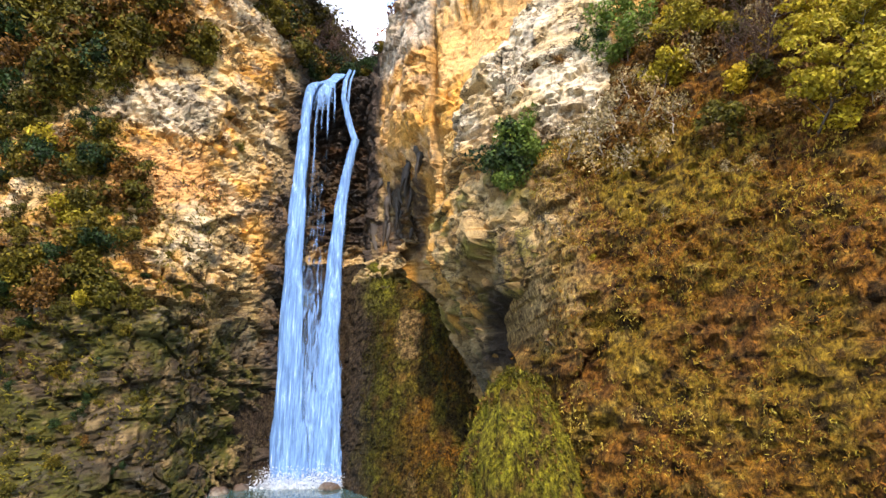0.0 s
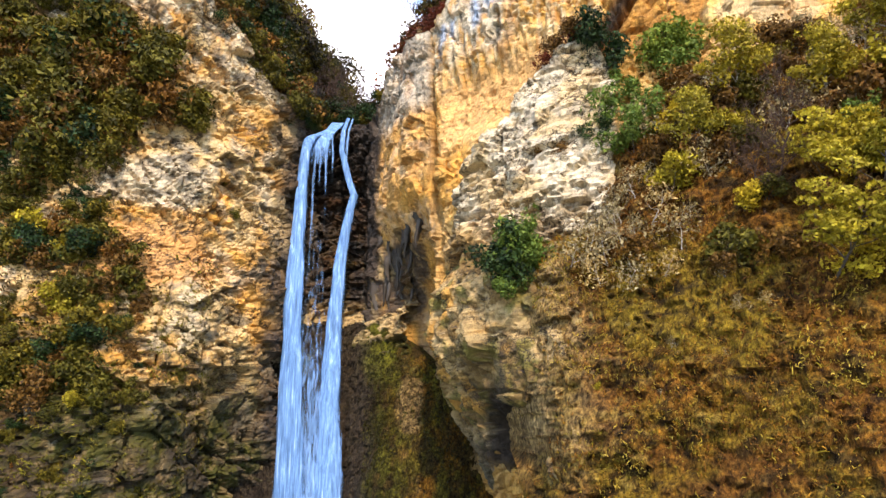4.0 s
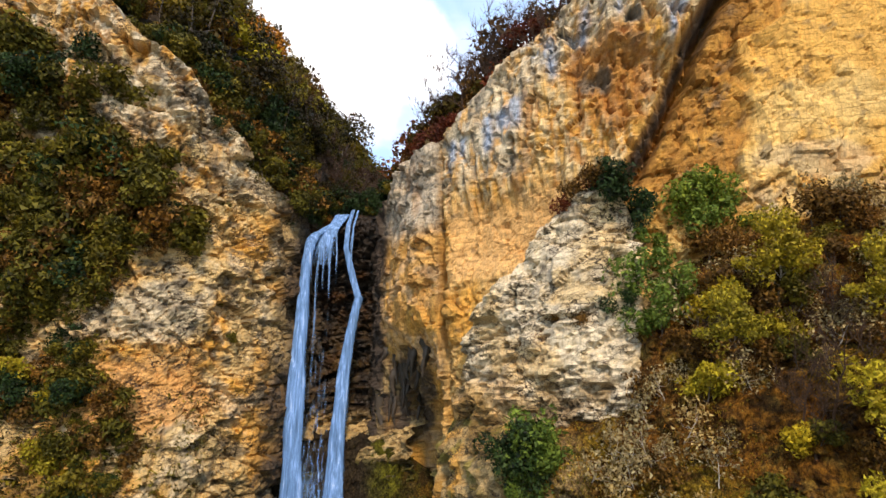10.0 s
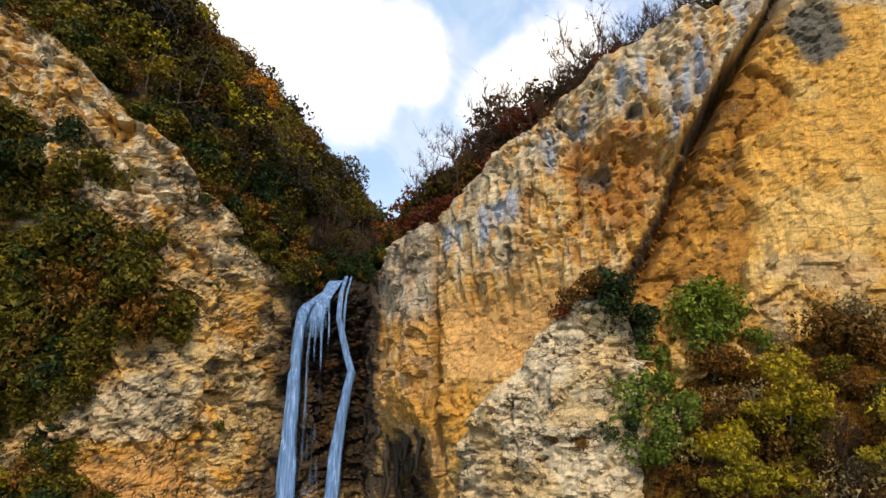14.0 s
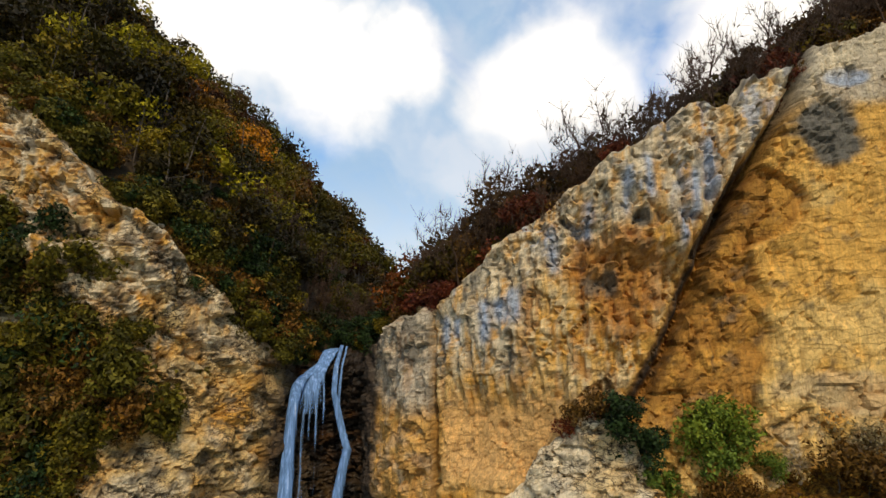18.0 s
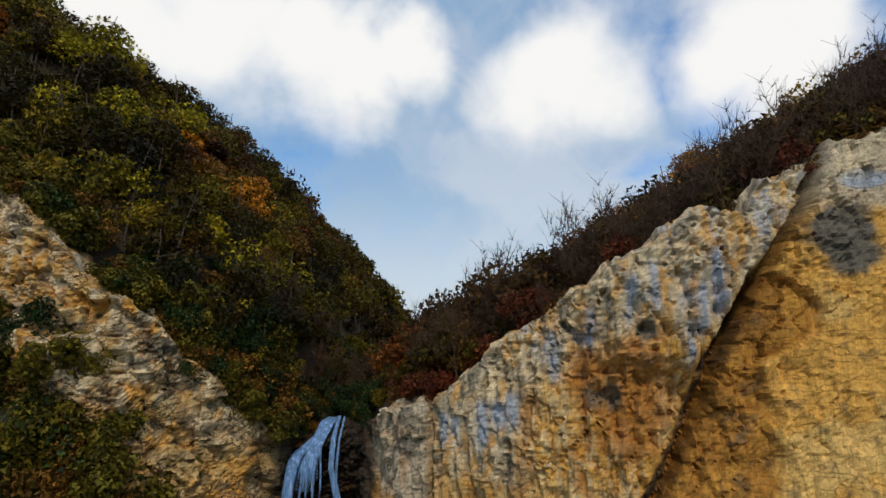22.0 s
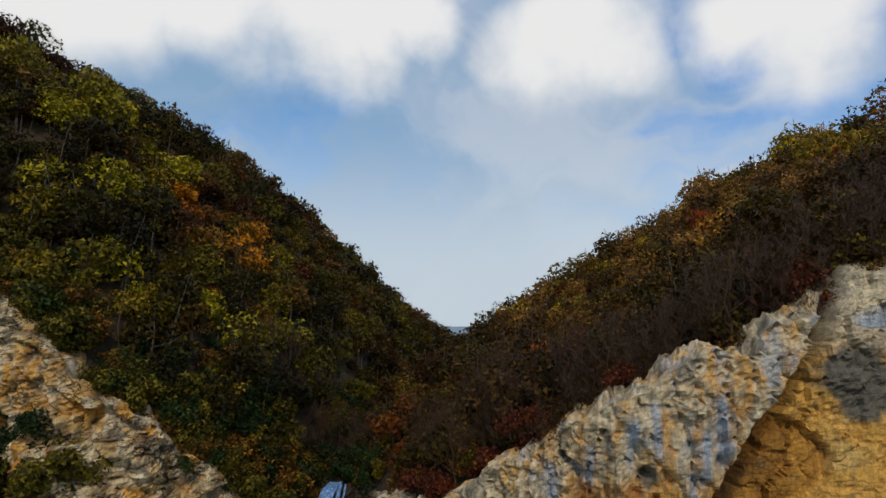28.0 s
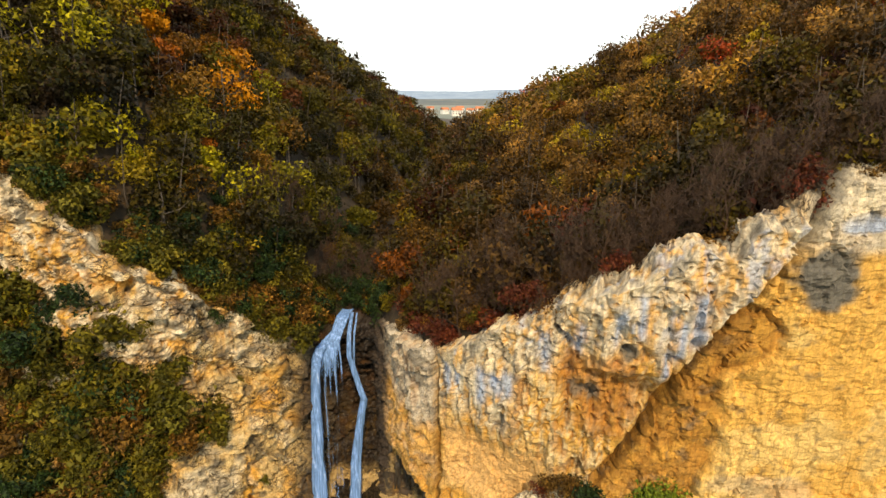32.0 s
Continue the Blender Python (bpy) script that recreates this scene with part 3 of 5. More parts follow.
def shape_right(P, s):
    x, z = P[:, 0], P[:, 2]
    left = crack_side(x, z)
    out = (0.15 + 1.9 * smooth(65, 68, z)) * smooth(-0.25, 0.25, left + 0.8 * (fbm(P / 1.5, 3, 5) - 0.5)) * smooth(58, 64, z) * smooth(13, 17, x + 0.15 * (z - 60))
    out -= 3.2 * np.exp(-((left + 1.25 + 0.8 * (fbm(P / 1.5, 3, 5) - 0.5)) / 0.55) ** 2) * smooth(50, 58, z)
    # runnels down the crown
    crown = smooth(52, 56, z) * smooth(-3, 0, x) * smooth(-1, 1, left) * smooth(0.5, 5, ramp(x, RIGHT_TOP) - z)
    flute = 1 - 2 * np.abs(fbm(P / np.array([1.3, 1.3, 7.0]), 3, 101) - 0.5) * 2.2
    out += crown * 0.7 * (flute - 0.6)
    pit = cells(P / np.array([1.5, 1.5, 1.9]), 103)
    out -= crown * 0.9 * np.exp(-(pit[0] / 0.17) ** 2) * (pit[2] > 0.45)
    # the pillar beside the fall hangs over its foot
    edge = ramp(z, [(20, 4.5), (27, -0.8)])
    out -= 9.0 * smooth(46, 28, z) * smooth(-9.5, -7, x) * smooth(0, -2.5, x - edge)
    # fluted curtain of tufa under the overhang
    out += 1.1 * (fbm(P / np.array([0.55, 0.55, 5.0]), 3, 109) - 0.5) * smooth(28, 31, z) * smooth(43, 39, z) * smooth(-9.5, -8, x) * smooth(-1.0, -2.5, x)
    # crease right of the pillar
    out -= 1.6 * np.exp(-((x + 1.0 + 0.04 * (z - 50) + 0.5 * (fbm(P / 2.0, 3, 6) - 0.5)) / (0.3 + 0.008 * np.clip(56 - z, 0, 20))) ** 2) * smooth(24, 34, z) * smooth(63, 58, z)
    out -= 3.5 * np.exp(-((x - 1.5 - 0.12 * (26 - z)) / 1.1) ** 2) * smooth(36, 28, z) * smooth(10, 15, z)
    # weathered hollows
    for hx, hz, hr, hd in ((13.3, 64.2, 1.3, 1.1), (16.6, 69.6, 0.6, 0.9), (4.6, 52.2, 0.35, 0.8), (8.0, 61, 0.4, 0.6), (19, 64.5, 0.5, 0.7), (27, 66, 1.6, 0.8), (24.5, 59, 1.0, 0.7), (31, 62, 1.2, 0.6)):
        out -= hd * np.exp(-((x - hx) / hr) ** 2 - ((z - hz) / hr) ** 2)
    # hollow orange bay under the overhang
    out -= 1.2 * smooth(47, 50, z) * smooth(57, 53, z) * smooth(0, 2, x) * smooth(11, 8, x)
    # the scar of the big face lies deeper
    return out - 0.9 * scar(P)


def paint_right(P):
    x, z = P[:, 0], P[:, 2]
    top = ramp(x, RIGHT_TOP)
    left = crack_side(x, z)
    n = fbm(P / 4.0, 4, 13)
    m = fbm(P / np.array([1.2, 1.2, 3.0]), 4, 14)
    depth = top - z + 5 * (n - 0.5)
    st = fbm(P / np.array([0.7, 0.7, 8.0]), 3, 50)
    st2 = fbm(P / np.array([1.1, 1.1, 10.0]), 3, 53)
    fine = fbm(P / np.array([0.45, 0.45, 5.0]), 3, 58)
    near = smooth(-0.2, 0.6, left)
    far = 1 - near
    c = lay(np.tile(OCHRE * np.array([0.95, 0.98, 1.1]), (len(P), 1)), PALE, smooth(0.40, 0.62, n) * 0.6)
    # pale fluted stretch of the wall, drawn down in runs
    flutes = near * smooth(53, 56, z + 4 * (st - 0.5)) * smooth(-1.5, 0, x)
    c = lay(c, WHITE * np.array([0.95, 0.86, 0.68]), flutes * smooth(0.46, 0.56, fine) * 0.85)
    c = lay(c, RUST * 1.1, flutes * smooth(0.56, 0.62, st) * smooth(3, 7, depth) * 0.6)
    # grey and blue stone: the stretch beside the pillar and the crown under the rim
    grey = near * np.maximum(smooth(56, 58, z) * smooth(-1.2, -0.4, x) * smooth(7.6, 5.8, x + 2 * (m - 0.5)), smooth(7.5, 4, depth) * smooth(-1.2, 0, x))
    c = lay(c, np.array([0.56, 0.48, 0.35]), grey * 0.75)
    c = lay(c, GREY * 0.85, grey * smooth(0.52, 0.58, m) * 0.75)
    c = lay(c, OCHRE, grey * smooth(0.52, 0.6, fbm(P / np.array([0.9, 0.9, 2.6]), 4, 59)) * 0.7)
    c = lay(c, BLUE, grey * smooth(0.61, 0.65, st2) * 0.55)
    c = lay(c, WHITE, grey * smooth(0.56, 0.62, fine) * 0.8)
    c = lay(c, GREY * 0.4, grey * smooth(0.60, 0.65, st) * 0.8)
    for bx, b0, b1, bw in ((21.6, 70.5, 75.5, 0.5), (20.3, 69, 73, 0.4), (19.4, 67, 70, 0.4), (9.8, 65.5, 69.8, 0.45), (3.8, 59.8, 63.6, 0.45), (6.4, 61.5, 64.4, 0.55), (5.2, 61.5, 63.6, 0.6), (0.4, 59.6, 62.4, 0.35), (1.4, 59.8, 62.2, 0.25), (12.6, 68, 71.4, 0.35), (15.4, 70, 73.6, 0.35), (17.2, 71, 75, 0.35)):
        c = lay(c, BLUE * 1.15, run(P, bx, b0, b1, bw) * 0.9)
    # the sheer orange bay
    c = lay(c, OCHRE * np.array([1.0, 1.13, 2.3]), near * smooth(46, 48, z) * smooth(56, 53, z + 3 * (st - 0.5)) * smooth(-0.6, 0.4, x) * smooth(12, 9, x) * 0.9)
    # brown stretch left of the crack, shade painted into its hollows
    c = lay(c, RUST * 1.1, near * spot(P, 14.8, 64.5, 4.2, 4.5) * 0.75)
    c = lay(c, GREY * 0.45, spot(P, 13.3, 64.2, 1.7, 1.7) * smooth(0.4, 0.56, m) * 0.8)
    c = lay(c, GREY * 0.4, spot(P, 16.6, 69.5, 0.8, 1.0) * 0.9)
    # beyond the crack: a dark brown scar, then the smooth pale orange face
    c = lay(c, OCHRE * np.array([1.0, 1.08, 1.35]), far * 0.9)
    c = lay(c, PALE * np.array([1.1, 1.05, 0.85]), far * smooth(0.48, 0.6, n) * smooth(-5, -8, left) * 0.8)
    c = lay(c, RUST * np.array([1.0, 1.12, 1.0]), scar(P) * 0.92)
    c = lay(c, OCHRE * 0.85, scar(P) * smooth(0.52, 0.62, fbm(P / 2.0, 4, 89)) * 0.6)
    c = lay(c, GREY * 0.4, scar(P) * smooth(0.62, 0.68, fbm(P / 1.1, 4, 90)) * 0.4)
    c = lay(c, GREY * 0.5, far * spot(P, 32.4, 76.8, 3.3, 2.7))
    c = lay(c, GREY * 1.5, far * smooth(78.5, 80, z + 2 * (n - 0.5)) * smooth(30, 31.5, x) * 0.8)
    c = lay(c, BLUE * 1.1, far * spot(P, 34.2, 81.6, 2.2, 0.9) * 0.8)
    c = lay(c, WHITE * 0.9, far * smooth(4.5, 2, depth) * 0.85)
    c = lay(c, GREY * 1.3, smooth(55, 51, z + 3 * (n - 0.5)) * smooth(23, 26, x) * smooth(0.42, 0.52, m) * 0.7)
    # pits of the crown get inner shade as dark colour
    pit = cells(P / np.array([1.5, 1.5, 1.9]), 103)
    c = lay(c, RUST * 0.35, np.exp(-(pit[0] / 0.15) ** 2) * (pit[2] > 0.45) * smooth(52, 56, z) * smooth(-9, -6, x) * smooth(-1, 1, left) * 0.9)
    # shade of the open crack, painted as a dark band along it
    c = lay(c, WET_SHADE, np.exp(-((left + 1.1 + 0.8 * (m - 0.5)) / (0.75 + 0.6 * smooth(65.5, 68, z) * smooth(72, 70, z))) ** 2) * smooth(50, 56, z) * 0.97)
    # ochre foot of the wall with a grey patch at its far end
    c = lay(c, GREY * 1.5, spot(P, 30, 55.6, 5.0, 1.6) * 0.35)
    # pillar: pale with grey, darker and wet towards the fall and its foot
    pil = smooth(-0.6, -1.4, x)
    c = lay(c, PALE * np.array([0.95, 0.9, 1.1]), pil * 0.8 * smooth(0.35, 0.5, n))
    c = lay(c, OCHRE * np.array([0.9, 0.95, 1.2]), pil * smooth(0.45, 0.56, fbm(P / 3.0, 3, 31)) * smooth(55, 52, z) * 0.8)
    c = lay(c, GREY * 1.7, pil * smooth(52, 55, z + 4 * (n - 0.5)) * 0.8)
    c = lay(c, GREY * 0.6, pil * smooth(53, 56, z) * smooth(0.55, 0.61, fbm(P / np.array([1.4, 1.4, 0.8]), 4, 33)) * 0.8)
    c = lay(c, RUST * 0.8, pil * smooth(0.57, 0.62, m) * 0.4)
    c = lay(c, WET_SHADE, smooth(-7.3, -8.6, x + 1.5 * (n - 0.5)))
    # wet stone and painted shade together in the recess under the overhang
    c = lay(c, WET_SHADE * 1.3, pil * spot(P, -5.4, 35.2, 4.2, 5.6) * 0.95)
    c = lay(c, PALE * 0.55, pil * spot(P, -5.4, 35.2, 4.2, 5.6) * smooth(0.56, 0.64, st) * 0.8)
    # crease shade, painted as a dark upright line
    c = lay(c, WET_SHADE * 1.5, np.exp(-((x + 1.0 + 0.04 * (z - 50) + 1.0 * (n - 0.5)) / 0.5) ** 2) * smooth(30, 36, z) * smooth(60, 54, z) * 0.4)
    c = lay(c, EARTH * 0.55, smooth(7, 3, x) * smooth(29, 22, z + 4 * (n - 0.5)) * 0.85)
    return c


def calm_right(P):
    """The orange bay and the big face are smoother than the rest."""
    x, z = P[:, 0], P[:, 2]
    face = smooth(-4, -8, crack_side(x, z)) * smooth(52, 58, z)
    bay = smooth(44, 48, z) * smooth(60, 55, z) * smooth(-1, 1, x) * smooth(14, 10, x)
    return 1 - 0.6 * np.maximum(face, bay)


RIGHT_TOP = [(-12, 59), (-5.4, 62), (0.8, 64), (4.8, 68.7), (11, 72.8), (18, 76.8), (21.7, 79), (24.6, 78), (26, 81), (29.4, 81.3), (32, 84.4), (60, 92), (110, 100)]
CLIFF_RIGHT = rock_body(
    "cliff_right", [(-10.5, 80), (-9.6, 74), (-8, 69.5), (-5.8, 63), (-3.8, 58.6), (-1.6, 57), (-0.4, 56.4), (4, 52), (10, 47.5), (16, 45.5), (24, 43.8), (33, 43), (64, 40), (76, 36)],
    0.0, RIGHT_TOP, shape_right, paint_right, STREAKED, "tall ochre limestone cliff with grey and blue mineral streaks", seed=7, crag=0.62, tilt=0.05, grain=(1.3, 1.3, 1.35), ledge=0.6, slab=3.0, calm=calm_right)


# a pale buttress that stands proud of the right wall
def shape_buttress(P, s):
    x, z = P[:, 0], P[:, 2]
    return 1.5 * smooth(52, 44, z) + 0.6 * smooth(45, 38, z) - 0.3 * np.maximum(36 - z, 0)


def paint_buttress(P):
    n = fbm(P / 3.0, 4, 61)
    c = lay(np.tile(WHITE * 0.98, (len(P), 1)), PALE, smooth(0.5, 0.62, n) * 0.7)
    c = lay(c, GREY, smooth(0.54, 0.64, fbm(P / 2.0, 4, 63)) * 0.6)
    c = lay(c, OCHRE, spot(P, 16.5, 45, 1.8, 4) * 0.8)
    c = lay(c, OCHRE * 0.8, smooth(7, 4, P[:, 0]) * smooth(40, 34, P[:, 2]) * 0.7)
    c = lay(c, EARTH, smooth(0.5, 0.6, fbm(P / 2.2, 4, 66)) * smooth(42, 36, P[:, 2]) * 0.7)
    return c


BUTTRESS = rock_body(
    "rock_buttress", [(2.4, 56), (3.4, 52.5), (5.0, 50), (8.5, 47.3), (12, 45), (15, 44), (17.0, 45), (18.5, 49)], 10.0,
    [(2.4, 36), (3.4, 43), (6, 47.5), (9, 51), (11, 53.5), (13.5, 54), (15, 51), (17, 46), (19, 42)],
    shape_buttress, paint_buttress, ROCK, "pale grey limestone buttress standing before the cliff", seed=12, crag=0.7, tilt=0.15, back=4.0)


# steep slope of dry grass
def grass_y(x, z):
    y = 35.2 - 0.75 * (x - 9.7) + 0.33 * (z - 19) + 0.009 * np.maximum(z - 19, 0) ** 2
    return y + 1.25 * np.maximum(8 - x, 0) ** 1.5 + 0.07 * np.maximum(z - 43, 0) ** 2 + 4.0 * smooth(33, 36, z) * smooth(15, 12.5, x) * smooth(6.5, 8.0, x)


def slope_sheet(name, xs, zs, ycalc, paint, material, label, amp=1.0, seed=0, step=0.3, rocky=0.0):
    x, z = np.meshgrid(np.arange(xs[0], xs[1], step), np.arange(zs[0], zs[1], step))
    P = np.stack([x.ravel(), ycalc(x, z).ravel(), z.ravel()], 1)
    rel = 2.0 * (fbm(P / 7.0, 3, seed) - 0.5) + 1.5 * (fbm(P / 2.2, 4, seed + 4) - 0.5) + 0.9 * (fbm(P / 0.7, 3, seed + 6) - 0.5)
    hump, lean, gap = facets(P / 1.1, seed + 8)
    rel += 0.5 * hump + 0.5 * lean - 0.3 * np.exp(-(gap / 0.08) ** 2)
    edge = smooth(12, 7, x.ravel()) * rocky
    P[:, 1] -= amp * rel * (1 - 0.5 * edge) + edge * craggy(P, 0.9, 0.3, seed + 40)
    P[:, 0] -= amp * 0.4 * rel
    P[:, 1] += rocky * 9.0 * np.exp(-((x.ravel() - 5.2) / 1.2) ** 2 - ((z.ravel() - 18.6) / 2.4) ** 2)
    G = P.reshape(*x.shape, 3)
    SURF[name] = G
    ob = new(name, mesh_of(name, P, grid_quads(*x.shape), material, paint(P), shade=False))
    return tagged(ob, label, "slope", kind="structure")


def paint_grass(P):
    n = fbm(P / 3.5, 4, 71)
    c = lay(np.tile(EARTH * np.array([0.85, 0.65, 0.4]), (len(P), 1)), np.array([0.21, 0.138, 0.012]), smooth(0.47, 0.62, n) * 0.8)
    c = lay(c, np.array([0.21, 0.092, 0.011]), smooth(0.46, 0.6, fbm(P / 5.0, 4, 73) + 0.012 * (P[:, 0] - 17)) * 0.85)
    c = lay(c, np.array([0.30, 0.21, 0.05]), smooth(0.62, 0.68, fbm(P / 0.8, 4, 75)) * 0.6)
    c = lay(c, np.array([0.25, 0.19, 0.016]), 0.6 * spot(P, 15.5, 28, 4.5, 4.5))
    c = lay(c, EARTH * 0.22, smooth(0.58, 0.64, fbm(P / np.array([0.9, 0.9, 0.6]), 4, 78)) * 0.9)
    # bare stone at the edge towards the fall
    c = lay(c, PALE * 0.75, smooth(10.5, 6.5, P[:, 0] + 5 * (n - 0.5)) * smooth(15, 20, P[:, 2]))
    return lay(c, EARTH * 0.6, smooth(9, 6, P[:, 0]) * smooth(0.5, 0.58, fbm(P / 1.8, 4, 79)) * 0.8)


GRASS = slope_sheet("grass_slope", (5.6, 46.0), (-1.0, 56.0), grass_y, paint_grass, TURF, "steep slope of dry ochre and olive grass", 1.0, 5, 0.27, 1.0)


# broken rock that edges the grass slope towards the fall
def shape_spur(P, s):
    x, z = P[:, 0], P[:, 2]
    w = smooth(6.5, 3.6, x)
    under = ramp(z, [(4, -7.5), (8, -7.0), (13.7, -4.8), (16.3, -3.2), (20.6, -0.3), (27, 1.4), (31, 0.8), (37, -2.5)]) + 1.0 * (fbm(P / 2.5, 3, 127) - 0.5)
    out = (1 - w) * (0.2 - 0.30 * np.abs(z - 19)) + w * under
    for hx, hz, hr, hd in ((4.0, 19.2, 1.4, 8.0), (6.2, 20.4, 0.9, 2.4), (7.6, 23.0, 0.7, 1.2)):
        out -= hd * np.exp(-((x - hx) / hr) ** 2 - ((z - hz) / hr) ** 2)
    return out


def paint_spur(P):
    n = fbm(P / 2.5, 4, 121)
    c = lay(np.tile(PALE * 0.68, (len(P), 1)), EARTH * 0.8, smooth(0.46, 0.58, n) * 0.8)
    c = lay(c, np.array([0.16, 0.14, 0.02]), smooth(0.5, 0.6, fbm(P / 1.8, 4, 123)) * 0.7)
    c = lay(c, OCHRE * 0.8, smooth(0.55, 0.65, fbm(P / 3.0, 4, 125)) * smooth(5.5, 3.5, P[:, 0]) * 0.8)
    # crevice shade towards the fall, painted as dark grey
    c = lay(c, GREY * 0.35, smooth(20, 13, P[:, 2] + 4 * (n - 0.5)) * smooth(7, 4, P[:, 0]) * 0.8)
    # inside of the cave painted near black, as its own shade
    return lay(c, WET_SHADE * 0.5, smooth(43.2, 45.5, P[:, 1]) * smooth(3.0, 4.4, P[:, 0]) * smooth(14.5, 16.5, P[:, 2]) * smooth(24, 21.5, P[:, 2]) * 0.95)


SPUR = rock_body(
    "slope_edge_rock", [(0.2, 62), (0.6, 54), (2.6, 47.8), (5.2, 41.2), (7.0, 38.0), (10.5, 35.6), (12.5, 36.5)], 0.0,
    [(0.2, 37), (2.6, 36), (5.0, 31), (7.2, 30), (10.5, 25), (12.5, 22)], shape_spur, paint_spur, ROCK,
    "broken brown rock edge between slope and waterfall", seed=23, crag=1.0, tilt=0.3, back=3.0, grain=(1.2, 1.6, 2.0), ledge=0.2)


# mossy tufa apron under the fall
def dome_y(x, z):
    k = ramp(x, [(-30, 0.12), (-20, 0.16), (-12, 0.22), (-7, 0.42), (6, 0.48)])
    base = ramp(x, [(-30, 66), (-24, 69), (-18, 74), (-12, 74.5), (-7, 71), (0, 67), (6, 66)])
    arch = 30 - 0.045 * (x + 12) ** 2 * smooth(-12, -4, x)
    return base - k * np.clip(arch - z, -2, 40) ** 1.0 + 3.0 * np.maximum(z - arch, 0)


def paint_dome(P):
    n = fbm(P / 3.0, 4, 81)
    c = lay(np.tile(MOSS * 0.3, (len(P), 1)), EARTH * np.array([0.85, 0.68, 0.25]), smooth(-7, 0, P[:, 0] + 8 * (n - 0.5)) * 0.85)
    c = lay(c, PALE * 0.25, smooth(0.58, 0.66, fbm(P / np.array([1.6, 1.6, 4.0]), 4, 82)) * smooth(-6, -2, P[:, 0]) * 0.7)
    c = lay(c, np.array([0.075, 0.072, 0.009]), smooth(0.5, 0.6, fbm(P / np.array([2, 2, 5.0]), 4, 84)) * 0.7)
    c = lay(c, np.array([0.09, 0.085, 0.008]), smooth(0.52, 0.6, fbm(P / np.array([0.7, 0.7, 6.0]), 3, 86)) * smooth(12, 26, P[:, 2]) * 0.8)
    c = lay(c, EARTH * 0.25, smooth(0.54, 0.62, fbm(P / np.array([0.8, 0.8, 5.0]), 3, 88)) * 0.8)
    c = lay(c, np.array([0.13, 0.13, 0.012]), 0.85 * spot(P, -8.2, 26, 2.6, 3.6))
    c = lay(c, PALE * 0.36, 0.8 * spot(P, -3.8, 20.5, 1.8, 3.4))
    return lay(c, WET_SHADE * 0.8, smooth(-7, -11, P[:, 0] + 7 * (n - 0.5)) * 0.9)


DOME = slope_sheet("moss_apron", (-26.0, 6.0), (0.0, 32.0), dome_y, paint_dome, TURF, "olive moss apron on tufa under the waterfall", 0.55, 9)


def boulder_mesh(name, radii, colour_of, material, seed, rough=0.12, n=48):
    """A lump of stone, fully closed."""
    a, b = np.meshgrid(np.linspace(0, 2 * math.pi, n, endpoint=False), np.linspace(-math.pi / 2, math.pi / 2, n // 2))
    D = np.stack([np.cos(b) * np.cos(a), np.cos(b) * np.sin(a), np.sin(b)], -1).reshape(-1, 3)
    r = 1 + rough * 3 * (fbm(D * 1.6 + seed, 4, seed) - 0.5) + rough * 0.8 * (cells(D * 3 + seed, seed)[2] - 0.5)
    P = D * r[:, None] * np.array(radii)
    i = np.arange(n * (n // 2)).reshape(n // 2, n)
    i = np.concatenate([i, i[:, :1]], 1)
    q = np.stack([i[:-1, :-1], i[:-1, 1:], i[1:, 1:], i[1:, :-1]], -1).reshape(-1, 4)
    return mesh_of(name, P, q, material, colour_of(P))


def paint_mound(P):
    n = fbm(P / 2.0, 4, 91)
    c = lay(np.tile(np.array([0.16, 0.145, 0.010]), (len(P), 1)), np.array([0.13, 0.085, 0.012]), smooth(0.5, 0.62, n))
    return lay(c, EARTH * 0.5, smooth(0.58, 0.68, fbm(P / 0.9, 4, 93)))


mound = new("mossy_boulder", boulder_mesh("mossy_boulder", (5.8, 6.0, 12.2), paint_mound, TURF, 3, 0.13, 150))
mound.matrix_world = pose(5.2, 38.6, 1.8, 4, -4, 0)
MM = np.array(mound.matrix_world)
mv = np.empty(len(mound.data.vertices) * 3)
mound.data.vertices.foreach_get("co", mv)
SURF["mossy_boulder"] = mv.reshape(-1, 3) @ MM[:3, :3].T + MM[:3, 3]
tagged(mound, "huge boulder wholly covered in yellow-green moss and grass", "boulder")

# ---- hills behind the rims ----


def stream_x(y):
    return ramp(y, [(60, -15), (80, -14), (110, -9), (150, -5), (220, -1), (300, 4), (420, 8), (800, 30)])


def stream_z(y):
    return ramp(y, [(60, 58), (76, 60), (150, 65), (300, 68), (500, 60), (900, 50)])


WALL_LINE = [(-110, 46), (-60, 53), (-41, 55), (-33, 57), (-26, 61), (-20.5, 68.5), (-18, 75), (-10, 76), (-5.8, 65), (-1, 58), (4, 53), (10, 49), (16, 47), (24, 45.5), (33, 44.5), (60, 41), (110, 34)]
RIM = [(-110, 108), (-60, 92), (-44, 84), (-39, 80), (-35, 75), (-30, 71.5), (-26.9, 67), (-24.6, 65), (-22.6, 61), (-20, 58.3), (-19, 58), (-10, 59), (-5.4, 61.5), (0.8, 63.5), (4.8, 68), (11, 72), (18, 76), (24, 78), (32, 83), (60, 92), (110, 100)]


